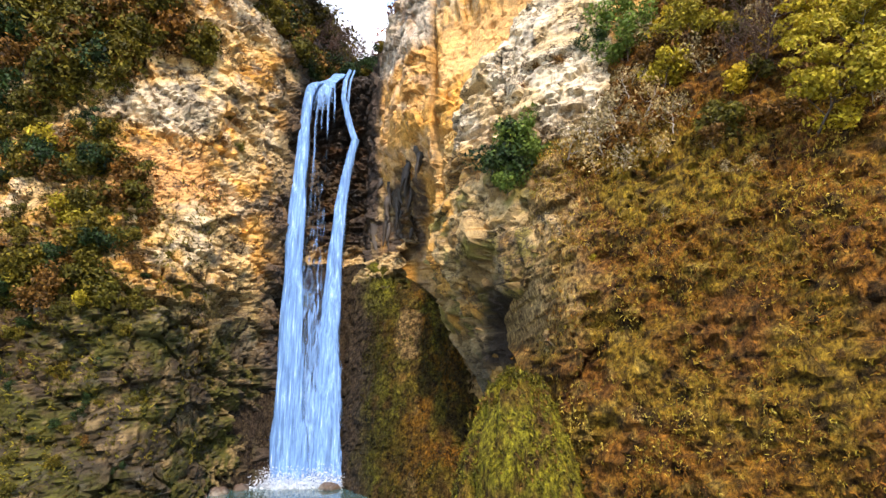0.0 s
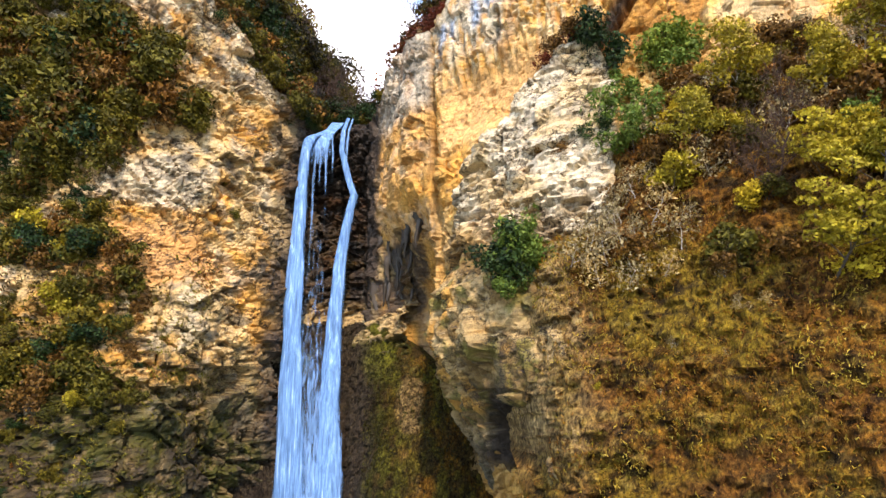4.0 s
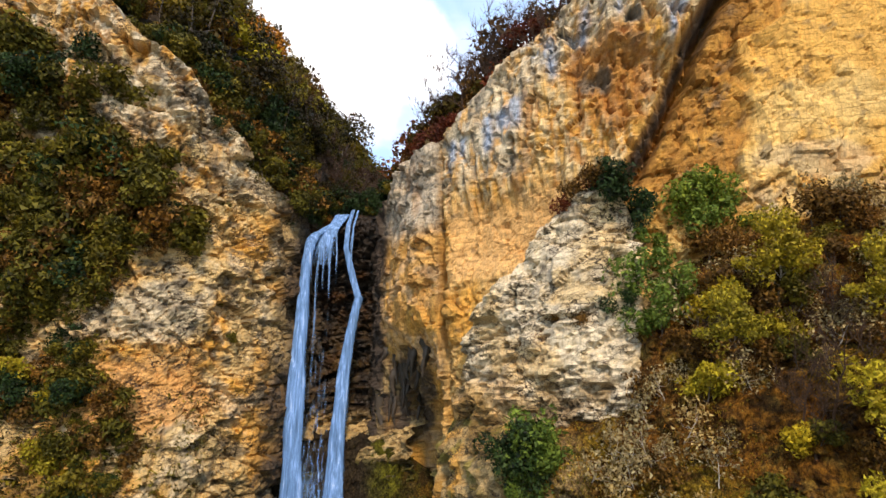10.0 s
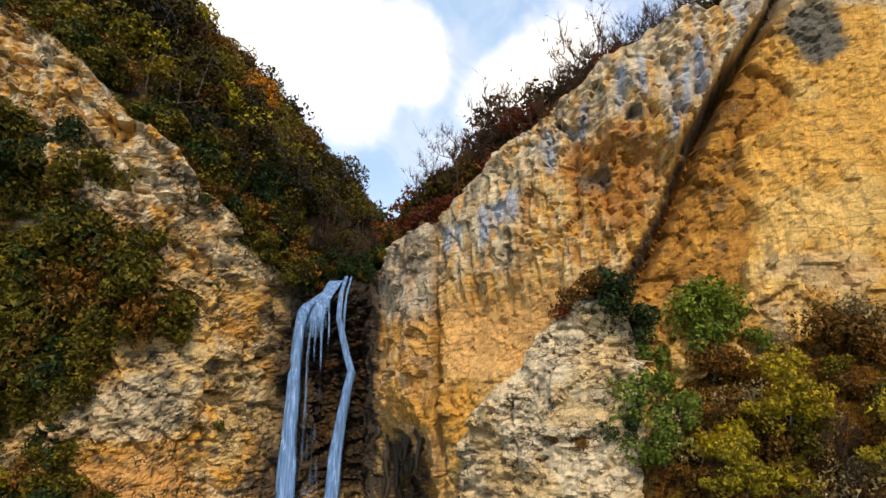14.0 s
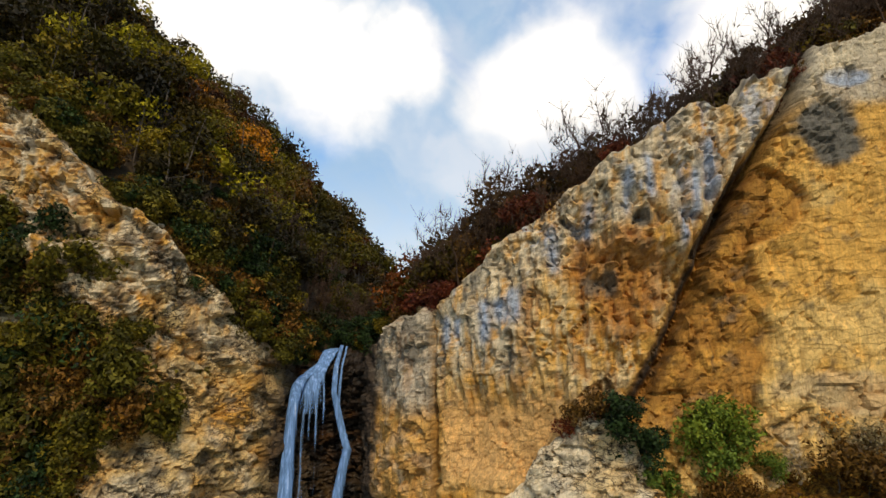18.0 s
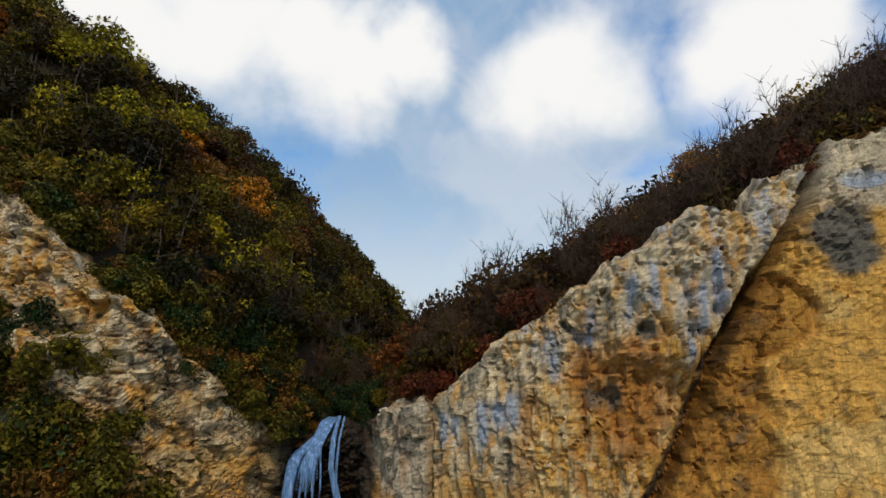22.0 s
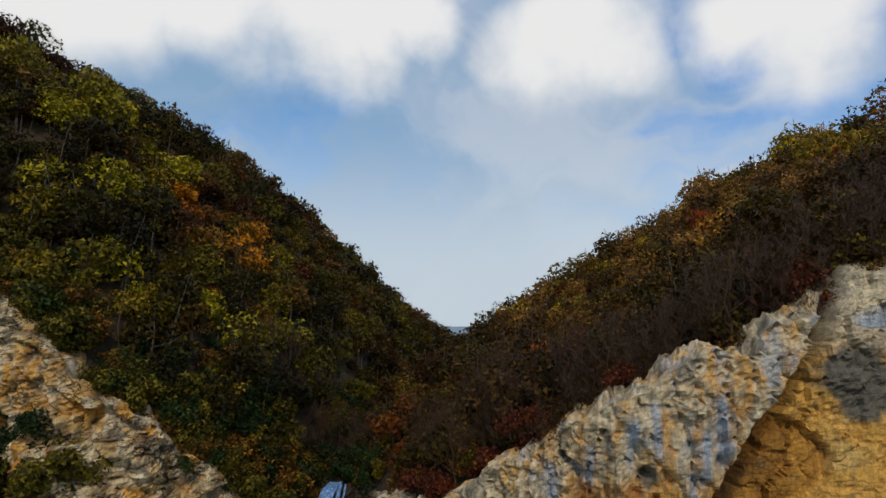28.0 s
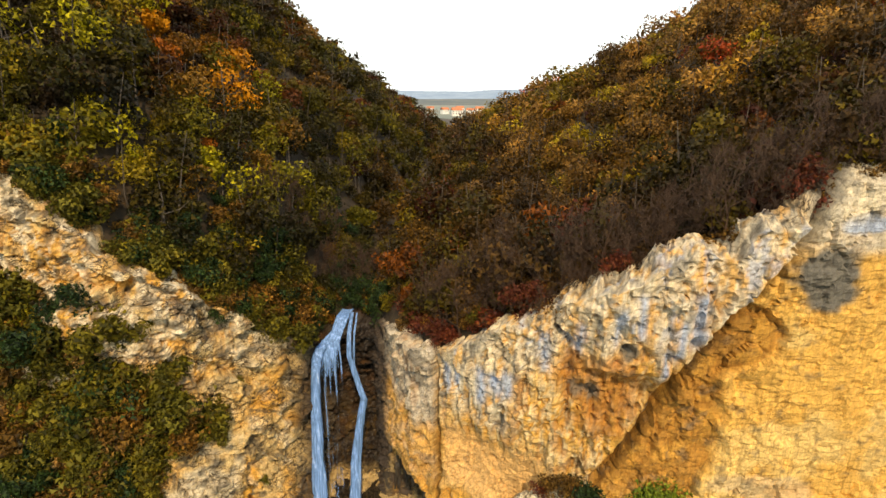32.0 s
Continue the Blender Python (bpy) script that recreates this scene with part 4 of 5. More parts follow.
def hill_z(x, y):
    d = x - stream_x(y)
    left = np.where(d < 0, -d, 0)
    right = np.where(d > 0, d, 0)
    sl = ramp(y, [(60, 1.7), (80, 1.62), (110, 1.74), (150, 1.6), (200, 1.15), (320, 0.65), (600, 0.3)])
    sr = ramp(y, [(50, 0.52), (80, 0.52), (113, 0.7), (150, 0.72), (200, 0.55), (320, 0.36), (600, 0.25)])
    cap_l, cap_r = ramp(y, [(60, 84), (120, 74), (200, 62), (350, 36), (600, 12), (900, 2)]), ramp(y, [(60, 62), (200, 56), (350, 28), (600, 10), (900, 2)])
    up = cap_l * (1 - np.exp(-left * sl / cap_l)) * 1.12 + cap_r * (1 - np.exp(-right * sr / cap_r)) * 1.12
    z = stream_z(y) + np.maximum(up - 1.0, 0) + 0.24 * np.maximum(x - 22, 0) * smooth(200, 90, y)
    back = y - ramp(x, WALL_LINE)
    rim = ramp(x, RIM) + 1.25 * np.maximum(back, 0)
    z = np.minimum(z, np.where(x < stream_x(y), rim, np.maximum(rim, z - 6)))
    near = smooth(14, 0, back)
    return z * (1 - near) + np.minimum(z, ramp(x, RIM) + 0.8 * back) * near - 1.2 * smooth(6, 0, back)


def hill(name, xs, ys, label):
    x, y = np.meshgrid(xs, ys)
    back = y - ramp(x, WALL_LINE)
    y = np.where(back < 1.0, ramp(x, WALL_LINE) + 1.0, y)
    z = hill_z(x, y)
    P = np.stack([x.ravel(), y.ravel(), z.ravel()], 1)
    P[:, 2] += 1.2 * (fbm(P / 8.0, 3, 6) - 0.5)
    me = mesh_of(name, P, grid_quads(*x.shape), SOIL)
    return tagged(new(name, me), label, "ground", kind="structure")


hill("forest_ground", np.concatenate([np.linspace(-420, -112, 30), np.linspace(-108, 108, 180), np.linspace(112, 420, 30)]),
     np.concatenate([np.linspace(34, 130, 110), np.linspace(132, 420, 80), np.linspace(430, 900, 40)]), "brown leaf-strewn forest floor of a steep valley")

g = 3200.0
gx = np.concatenate([-np.geomspace(g, 20, 24), np.geomspace(20, g, 24)])
gX, gY = np.meshgrid(gx, gx)
gZ = np.where(gY > 700, 55.0, 0.6) + 0.0 * gX
gP = np.stack([gX.ravel(), gY.ravel(), gZ.ravel()], 1)
# field colour carries a bluish cast for the haze of distance
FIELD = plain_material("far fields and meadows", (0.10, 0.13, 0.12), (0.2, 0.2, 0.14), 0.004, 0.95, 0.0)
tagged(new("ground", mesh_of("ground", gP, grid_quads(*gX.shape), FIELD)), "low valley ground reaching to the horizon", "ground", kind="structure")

# ---- water ----


def water_material(name, tint, cover):
    m, n, l, b = mat(name)
    co = n.new("ShaderNodeTexCoord")
    mp = n.new("ShaderNodeMapping")
    mp.inputs["Scale"].default_value = (3.2, 3.2, 0.16)
    no = node(n, "ShaderNodeTexNoise", Scale=1.0, Detail=5.0, Roughness=0.6)
    mp2 = n.new("ShaderNodeMapping")
    mp2.inputs["Scale"].default_value = (3.6, 3.6, 0.22)
    no2 = node(n, "ShaderNodeTexNoise", Scale=1.0, Detail=6.0, Roughness=0.7)
    l.new(co.outputs["Object"], mp.inputs["Vector"])
    l.new(mp.outputs["Vector"], no.inputs["Vector"])
    l.new(co.outputs["Object"], mp2.inputs["Vector"])
    l.new(mp2.outputs["Vector"], no2.inputs["Vector"])
    at = n.new("ShaderNodeVertexColor")
    at.layer_name = "mineral"
    sep = n.new("ShaderNodeSeparateColor")
    l.new(at.outputs["Color"], sep.inputs["Color"])
    l.new(ramped(n, l, no2.outputs["Fac"], [(0.32, tuple(0.3 * v for v in tint)), (0.48, tuple(0.55 * v for v in tint)), (0.6, (0.19, 0.35, 0.68)), (0.75, (0.68, 0.8, 0.94))]), b.inputs["Base Color"])
    b.inputs["Roughness"].default_value = 0.65
    b.inputs["Specular IOR Level"].default_value = 0.2
    ad = n.new("ShaderNodeMath")
    ad.operation = "ADD"
    l.new(no.outputs["Fac"], ad.inputs[0])
    l.new(sep.outputs["Red"], ad.inputs[1])
    al = n.new("ShaderNodeMapRange")
    al.inputs["From Min"].default_value, al.inputs["From Max"].default_value = 1.0 - cover, 1.28 - cover
    l.new(ad.outputs[0], al.inputs["Value"])
    tp = n.new("ShaderNodeBsdfTransparent")
    mx = n.new("ShaderNodeMixShader")
    l.new(al.outputs["Result"], mx.inputs[0])
    l.new(tp.outputs[0], mx.inputs[1])
    l.new(b.outputs[0], mx.inputs[2])
    l.new(mx.outputs[0], n["Material Output"].inputs["Surface"])
    bp = node(n, "ShaderNodeBump", Strength=0.15, Distance=0.1)
    l.new(no2.outputs["Fac"], bp.inputs["Height"])
    l.new(bp.outputs["Normal"], b.inputs["Normal"])
    return m


FALLING = water_material("falling white water", (0.20, 0.40, 0.78), 0.72)
VEIL = water_material("thin water veil", (0.20, 0.38, 0.70), 0.46)


def part(name, me, parent, label="", category=""):
    ob = new(name, me)
    ob.parent = parent
    return tagged(ob, label, category)


def stream_mesh(name, path, material, bulge=0.5, seed=0, steps=160, across=17):
    """A ribbon of falling water, rounded in plan: rows of (x, y, z, width, density)."""
    p = np.array(path, float)
    d = np.concatenate([[0], np.cumsum(np.linalg.norm(np.diff(p[:, :3], axis=0), axis=1))])
    s = np.linspace(0, d[-1], steps)
    q = np.stack([np.interp(s, d, p[:, k]) for k in range(5)], 1)
    for k in range(4):
        kern = np.ones(9) / 9
        q[4:-4, k] = np.convolve(q[:, k], kern, "valid")
    u = np.linspace(-1, 1, across)
    P, C = [], []
    for k in range(steps):
        x, y, z, w, dens = q[k]
        edge = 1 + 0.3 * (fbm(np.array([[z * 0.25, seed, 0.0], [z * 0.25, seed + 9, 0.0]]), 2, seed) - 0.5)
        wx = u * w / 2 * np.where(u < 0, edge[0], edge[1])
        row = np.stack([x + wx, y - bulge * np.sqrt(np.maximum(1 - u * u, 0)), np.full(across, z)], 1)
        row[:, 1] -= 0.35 * (fbm(np.stack([row[:, 0] * 1.6, row[:, 0] * 0, row[:, 2] * 0.35], 1), 3, seed + 5) - 0.5)
        P.append(row)
        fade = dens * (1 - 0.75 * np.abs(u) ** 3) - 0.5
        C.append(np.stack([fade] * 3, 1))
    return mesh_of(name, np.concatenate(P), grid_quads(steps, across), material, np.concatenate(C))


fall = tagged(new("waterfall"), "tall white-blue waterfall in two main streams over dark wet rock", "waterfall")
fall.location = (-16, 70, 2)
inv = fall.matrix_basis.inverted()
FALL_PARTS = [
    ("upper_chute", [(-14.4, 77.5, 60.3, 1.8, 1.3), (-14.9, 75.5, 59.9, 2.0, 1.2), (-15.5, 74.2, 58.2, 1.9, 1.1), (-16.4, 73.2, 57.0, 3.0, 1.1), (-16.7, 72.6, 55.8, 3.6, 0.75), (-16.8, 72.2, 54.2, 3.5, 0.5), (-16.8, 72.0, 52.0, 3.3, 0.3)], FALLING, 0.3),
    ("left_stream", [(-16.8, 73.6, 57.0, 1.6, 1.2), (-18.0, 72.0, 56.2, 1.7, 1.2), (-18.3, 70.6, 53, 1.5, 1.1), (-18.4, 69.6, 44, 1.8, 0.98), (-18.4, 68.9, 32, 2.4, 0.9), (-18.0, 68.4, 18, 3.4, 0.92), (-17.3, 68.3, 2.4, 4.9, 1.0)], FALLING, 0.7),
    ("right_chute", [(-13.4, 75.6, 60.6, 0.6, 1.0), (-13.8, 74.0, 57.8, 0.7, 1.0), (-13.8, 73.2, 54.5, 0.8, 1.0), (-12.8, 73.2, 50.5, 1.0, 1.1), (-11.8, 72.8, 47.6, 1.1, 1.2)], FALLING, 0.3),
    ("right_stream", [(-11.8, 72.8, 47.8, 1.1, 1.2), (-12.5, 72.2, 44, 1.3, 1.0), (-13.2, 71.6, 38, 1.8, 0.95), (-13.6, 70.8, 29, 2.1, 0.9), (-13.7, 69.6, 18, 3.0, 0.92), (-12.9, 68.3, 2.4, 4.2, 1.0)], FALLING, 0.7),
    ("middle_strand", [(-17.0, 72.8, 56.3, 0.6, 1.0), (-17.2, 71.8, 52, 0.55, 0.8), (-17.2, 71.4, 42, 0.5, 0.6), (-17.3, 70.8, 28, 1.0, 0.4)], VEIL, 0.3),
    ("thin_strand", [(-15.9, 73.0, 56.6, 0.5, 1.0), (-15.7, 72.2, 53, 0.5, 0.75), (-15.5, 71.8, 44, 0.4, 0.55), (-15.5, 71, 28, 0.8, 0.4)], VEIL, 0.3),
    ("thin_strand", [(-16.4, 72.9, 56.4, 0.4, 0.95), (-16.5, 72.0, 52, 0.4, 0.75), (-16.4, 71.6, 46, 0.3, 0.5)], VEIL, 0.2),
    ("thin_strand", [(-15.2, 73.4, 57.2, 0.35, 0.95), (-14.9, 72.6, 53, 0.35, 0.75), (-14.8, 72.2, 47, 0.3, 0.5)], VEIL, 0.2),
    ("water_veil", [(-17.0, 72.6, 48, 4.5, 0.45), (-16.4, 71.6, 34, 5.0, 0.5), (-16.2, 69.8, 20, 5.2, 0.72), (-15.4, 68.6, 2.4, 6.0, 0.92)], VEIL, 0.6),
    ("rim_strand", [(-12.7, 75.4, 60.5, 0.4, 0.9), (-13.0, 73.8, 57.8, 0.45, 0.9), (-13.2, 73.6, 54, 0.5, 0.8), (-13.0, 73.2, 51.5, 0.5, 0.8)], VEIL, 0.2),
]
for k, (nm, path, material, bulge) in enumerate(FALL_PARTS):
    ob = part(nm, stream_mesh(nm, path, material, bulge, k), fall)
    ob.matrix_parent_inverse = inv

WATER, n_, l_, b_ = mat("green blue pool water")
b_.inputs["Base Color"].default_value = (0.05, 0.10, 0.10, 1)
b_.inputs["Roughness"].default_value = 0.08
no_ = node(n_, "ShaderNodeTexNoise", Scale=1.3, Detail=5.0)
bp_ = node(n_, "ShaderNodeBump", Strength=0.35, Distance=0.2)
l_.new(no_.outputs["Fac"], bp_.inputs["Height"])
l_.new(bp_.outputs["Normal"], b_.inputs["Normal"])
px, py = np.meshgrid(np.linspace(-40, 14, 90), np.linspace(18, 76, 90))
pz = 3.0 + 0.10 * (fbm(np.stack([px.ravel(), py.ravel(), 0 * px.ravel()], 1) / 1.5, 3, 2) - 0.5)
tagged(new("pool_water", mesh_of("pool_water", np.stack([px.ravel(), py.ravel(), pz], 1), grid_quads(*px.shape), WATER)), "shallow green-blue pool below the waterfall", "water", kind="structure")

# ---- leaves, trees and shrubs ----
rng = np.random.default_rng(5)


def leaf_quads(centres, size, droop=0.0, long=1.5, r=rng):
    """Small leaf faces at the centres, turned at random."""
    n = len(centres)
    a = r.normal(size=(n, 3))
    a[:, 2] -= droop
    a /= np.linalg.norm(a, axis=1)[:, None]
    b = np.cross(a, r.normal(size=(n, 3)))
    b /= np.linalg.norm(b, axis=1)[:, None]
    sz = size * r.uniform(0.6, 1.4, (n, 1))
    P = np.stack([centres - a * sz * long * 0.5, centres + b * sz * 0.5, centres + a * sz * long * 0.5, centres - b * sz * 0.5], 1).reshape(-1, 3)
    return P, np.arange(4 * n).reshape(n, 4)


def tube(path, radii, sides=5):
    p, r = np.array(path, float), np.array(radii, float)
    t = np.gradient(p, axis=0)
    t /= np.linalg.norm(t, axis=1)[:, None] + 1e-9
    ref = np.where(np.abs(t[:, 2:3]) > 0.9, [[1.0, 0, 0]], [[0, 0, 1.0]])
    u = np.cross(t, ref)
    u /= np.linalg.norm(u, axis=1)[:, None]
    v = np.cross(t, u)
    a = np.linspace(0, 2 * math.pi, sides, endpoint=False)
    P = p[:, None] + r[:, None, None] * (np.cos(a)[None, :, None] * u[:, None] + np.sin(a)[None, :, None] * v[:, None])
    i = np.arange(len(p) * sides).reshape(len(p), sides)
    i = np.concatenate([i, i[:, :1]], 1)
    q = np.stack([i[:-1, :-1], i[:-1, 1:], i[1:, 1:], i[1:, :-1]], -1).reshape(-1, 4)
    return P.reshape(-1, 3), q


def joined(pieces):
    V, Q, n = [], [], 0
    for v, q in pieces:
        V.append(v)
        Q.append(q + n)
        n += len(v)
    return np.concatenate(V), np.concatenate(Q)


def skeleton(height, spread, r, limbs=7, fine=2, lean=0.15, base=0.3, thick=0.02, n=7, sides=6):
    """Trunk and limbs as tubes, and the limb ends where leaves gather."""
    wood, ends = [], []
    k = np.linspace(0, 1, n)[:, None]
    sway = np.cumsum(r.normal(size=(n, 3)) * 0.03, axis=0) * height
    trunk = np.concatenate([sway[:, :2] + k * lean * height * r.normal(size=(1, 2)), k * height], 1)
    trunk[0, :2] = 0
    wood.append(tube(trunk, height * thick * (1.05 - k[:, 0] * 0.85), sides))
    for j in range(limbs):
        f = base + (0.95 - base) * (j + r.uniform(0, 1)) / limbs
        start = np.array([np.interp(f, k[:, 0], trunk[:, c]) for c in range(3)])
        ang = r.uniform(0, 2 * math.pi)
        ln = spread * (1.1 - 0.55 * f) * r.uniform(0.7, 1.15)
        d = np.array([math.cos(ang), math.sin(ang), r.uniform(0.3, 0.9)])
        limb = np.array([start, start + d * ln * 0.45 + r.normal(size=3) * 0.06 * ln, start + d * ln * np.array([0.95, 0.95, 1.2]) + r.normal(size=3) * 0.1 * ln])
        wood.append(tube(limb, height * thick * np.array([0.42, 0.26, 0.06]), 4))
        ends += [limb[2], limb[1] * 0.5 + limb[2] * 0.5]
        for _ in range(fine):
            a0 = limb[1] + (limb[2] - limb[1]) * r.uniform(0, 0.9)
            e = a0 + (d * 0.35 + r.normal(size=3) * 0.45 + np.array([0, 0, 0.25])) * ln * 0.5
            wood.append(tube(np.array([a0, (a0 + e) / 2 + r.normal(size=3) * 0.04 * ln, e]), height * thick * np.array([0.16, 0.1, 0.03]), 3))
            ends.append(e)
    ends.append(trunk[-1])
    return wood, np.array(ends)


def crown_leaves(ends, n, clump, r, flat=0.8, size=0.3, long=1.4):
    """Leaves on the outside of clumps about the limb ends, mostly facing outwards."""
    which = r.integers(0, len(ends), n)
    d = r.normal(size=(n, 3))
    d[:, 2] += 0.25
    d /= np.linalg.norm(d, axis=1)[:, None]
    big = r.uniform(0.6, 1.3, len(ends))
    rad = clump * big[which][:, None] * r.uniform(0.55, 1.0, (n, 1)) ** 0.5
    c = ends[which] + d * rad * np.array([1, 1, flat])
    nn = d + r.normal(size=(n, 3)) * 0.75
    nn /= np.linalg.norm(nn, axis=1)[:, None]
    a = np.cross(nn, r.normal(size=(n, 3)))
    a /= np.linalg.norm(a, axis=1)[:, None]
    b = np.cross(nn, a)
    sz = size * r.uniform(0.6, 1.4, (n, 1))
    P = np.stack([c - a * sz * long * 0.55 - b * sz * 0.35, c - a * sz * 0.2 + b * sz * 0.6, c + a * sz * long * 0.6], 1).reshape(-1, 3)
    return P, np.arange(3 * n).reshape(n, 3)


def make_tree(name, height, spread, leaves, size, leafmat, seed, bark=BARK, label="", category="tree", limbs=8, clump=0.9, base=0.3, flat=0.8, fine=2, lean=0.1):
    """A tree with its trunk, limbs and crown, rooted at its origin; kept far below until it is copied."""
    r = np.random.default_rng(seed)
    wood, ends = skeleton(height, spread, r, limbs, fine, lean, base)
    root = tagged(new(name), label, category)
    v, q = joined(wood[:1])
    tv = v.copy()
    part("trunk", mesh_of("trunk", tv, q, bark), root)
    v, q = joined(wood[1:])
    part("branch_frame", mesh_of("branch_frame", v, q, bark), root)
    if leaves:
        v, q = crown_leaves(ends, leaves, clump, r, flat, size)
        part("crown", mesh_of("crown", v, q, leafmat, shade=False), root)
    return root


def bare_tree(name, height, seed, label):
    """A leafless tree of many fine upright twigs."""
    r = np.random.default_rng(seed)
    wood, ends = skeleton(height, height * 0.42, r, 11, 5, 0.08, 0.2, 0.018)
    root = tagged(new(name), label, "tree")
    part("trunk", mesh_of("trunk", *joined(wood[:1]), TWIG), root)
    tw = []
    for e in ends:
        for _ in range(5):
            t = e + (r.normal(size=3) * 0.5 + np.array([0, 0, 0.75])) * height * 0.11
            tw.append(tube(np.array([e - 0.15 * (t - e), t]), [0.022, 0.008], 3))
    part("branch_frame", mesh_of("branch_frame", *joined(wood[1:]), TWIG), root)
    tagged(part("twig_mass", mesh_of("twig_mass", *joined(tw), TWIG), root), kind="stuff")
    return root


def on(name, x, z, sink=0.25):
    """The place on a wall or slope at x and z."""
    G = SURF[name].reshape(-1, 3)
    k = np.argmin((G[:, 0] - x) ** 2 + (G[:, 2] - z) ** 2)
    p = G[k].copy()
    p[1] += sink
    return p


USED = set()


def plant(proto, p, scale=1.0, turn=None, tip=0.0, label="", group=""):
    t = rng.uniform(0, 360) if turn is None else turn
    m = Matrix.Translation(Vector([float(v) for v in p])) @ Euler((radians(tip), 0, 0)).to_matrix().to_4x4() @ Euler((0, 0, radians(t))).to_matrix().to_4x4()
    if proto.name not in USED:
        USED.add(proto.name)
        proto.matrix_basis = m @ Matrix.Scale(scale, 4)
        ob = proto
    else:
        ob = copy_thing(proto, m)
        ob.scale = (scale, scale, scale)
    return tagged(ob, label, group=group)


# ---- forest on the hills: the trees past the rims as one mass ----


def dome(h, r):
    """Places of the clumps that make up a rounded crown."""
    d = r.normal(size=(12, 3))
    d /= np.linalg.norm(d, axis=1)[:, None]
    d[:, 2] = np.abs(d[:, 2]) * 1.1 - 0.35
    return d * np.array([0.27, 0.27, 0.36]) * h * r.uniform(0.7, 1.1, (12, 1)) + np.array([0, 0, 0.56 * h])


def forest(name, spacing, xr, yr, seed, label, keep, leaves=110, size=0.5):
    """Trees on a jittered grid whose mesh widens with the distance."""
    r = np.random.default_rng(seed)
    protos = []
    for k in range(8):
        h = (6.0, 7.0, 8.0, 6.5, 8.5, 5.0, 7.0, 6.0)[k]
        w, ends = skeleton(h, h * 0.40, r, 7, 1, 0.08, 0.3, 0.02, 4, 3)
        thin = 0.35 if k in (3, 6) else 1.0
        protos.append((joined(w[:8] if thin < 1 else w[:1]), crown_leaves(dome(h, r), int(leaves * thin), h * 0.2, r, 0.85, size, 1.25)))
    V, Q, C, WV, WQ, n, wn_ = [], [], [], [], [], 0, 0
    shades = np.array([0.37, 0.305, 0.24]) * np.array([(0.14, 0.14, 0.008), (0.20, 0.17, 0.010), (0.19, 0.115, 0.016), (0.24, 0.15, 0.04), (0.32, 0.11, 0.010), (0.18, 0.035, 0.010), (0.30, 0.31, 0.012), (0.06, 0.07, 0.008), (0.52, 0.25, 0.012)])
    y = yr[0]
    while y < yr[1]:
        gap = spacing * (1 + max(0, y - 80) / 160) * (0.8 if y < 72 else 1.0)
        x = xr[0]
        while x < xr[1]:
            px_, py_ = x + r.uniform(-0.5, 0.5) * gap, y + r.uniform(-0.5, 0.5) * gap
            x += gap
            if py_ - np.interp(px_, *zip(*WALL_LINE)) < 1.3 or not keep(px_, py_) or abs(px_ - stream_x(py_)) < 1.5:
                continue
            z = float(hill_z(np.array([px_]), np.array([py_]))[0]) - 0.5
            (wv, wq), (lv, lq) = protos[r.integers(0, 8)]
            a, sc = r.uniform(0, 6.28), r.choice([0.75, 0.95, 1.15, 1.35, 1.6], p=[0.2, 0.25, 0.25, 0.2, 0.1]) * r.uniform(0.8, 0.95) * (1 + max(0, py_ - 130) / 900)
            R = np.array([[math.cos(a), -math.sin(a), 0], [math.sin(a), math.cos(a), 0], [0, 0, 1]]) * sc
            at = np.array([px_, py_, z])
            V.append(lv @ R.T + at)
            Q.append(lq + n)
            n += len(lv)
            WV.append(wv @ R.T + at)
            WQ.append(wq + wn_)
            wn_ += len(wv)
            patch = fbm(np.array([[px_ / 20, py_ / 20, 0.5]]), 3, 12)[0] + r.normal() * 0.1
            glow = math.exp(-((px_ + 37) / 8) ** 2 - ((py_ - 86) / 13) ** 2)
            if r.uniform() < glow:
                k = (8, 4, 8, 2)[r.integers(0, 4)]
            elif px_ < -26 and py_ < 76 and r.uniform() < 0.6:
                k = (0, 6, 1)[r.integers(0, 3)]
            elif px_ < stream_x(py_):
                k = int(ramp(patch, [(0.25, 0), (0.52, 1.4), (0.62, 2.3), (0.72, 4.4)])) if r.uniform() > 0.3 else (6, 0, 1, 6, 7)[r.integers(0, 5)]
            else:
                k = int(ramp(patch, [(0.25, 1), (0.48, 2.6), (0.7, 3.9)])) if r.uniform() > 0.14 else (5, 4, 1, 1)[r.integers(0, 4)]
            # brightness goes into the leaf colour: lit and dim crowns, right hillside raised
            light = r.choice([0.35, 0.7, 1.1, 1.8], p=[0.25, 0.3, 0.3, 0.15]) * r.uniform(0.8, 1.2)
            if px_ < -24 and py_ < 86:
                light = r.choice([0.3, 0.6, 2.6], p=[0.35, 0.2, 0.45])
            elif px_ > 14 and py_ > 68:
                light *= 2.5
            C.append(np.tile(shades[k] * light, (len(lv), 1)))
        y += gap * 0.9
    root = tagged(new(name), label, "forest", kind="stuff")
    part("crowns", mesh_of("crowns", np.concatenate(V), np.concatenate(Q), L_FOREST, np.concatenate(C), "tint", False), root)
    part("trunks", mesh_of("trunks", np.concatenate(WV), np.concatenate(WQ), BARK), root)
    return root


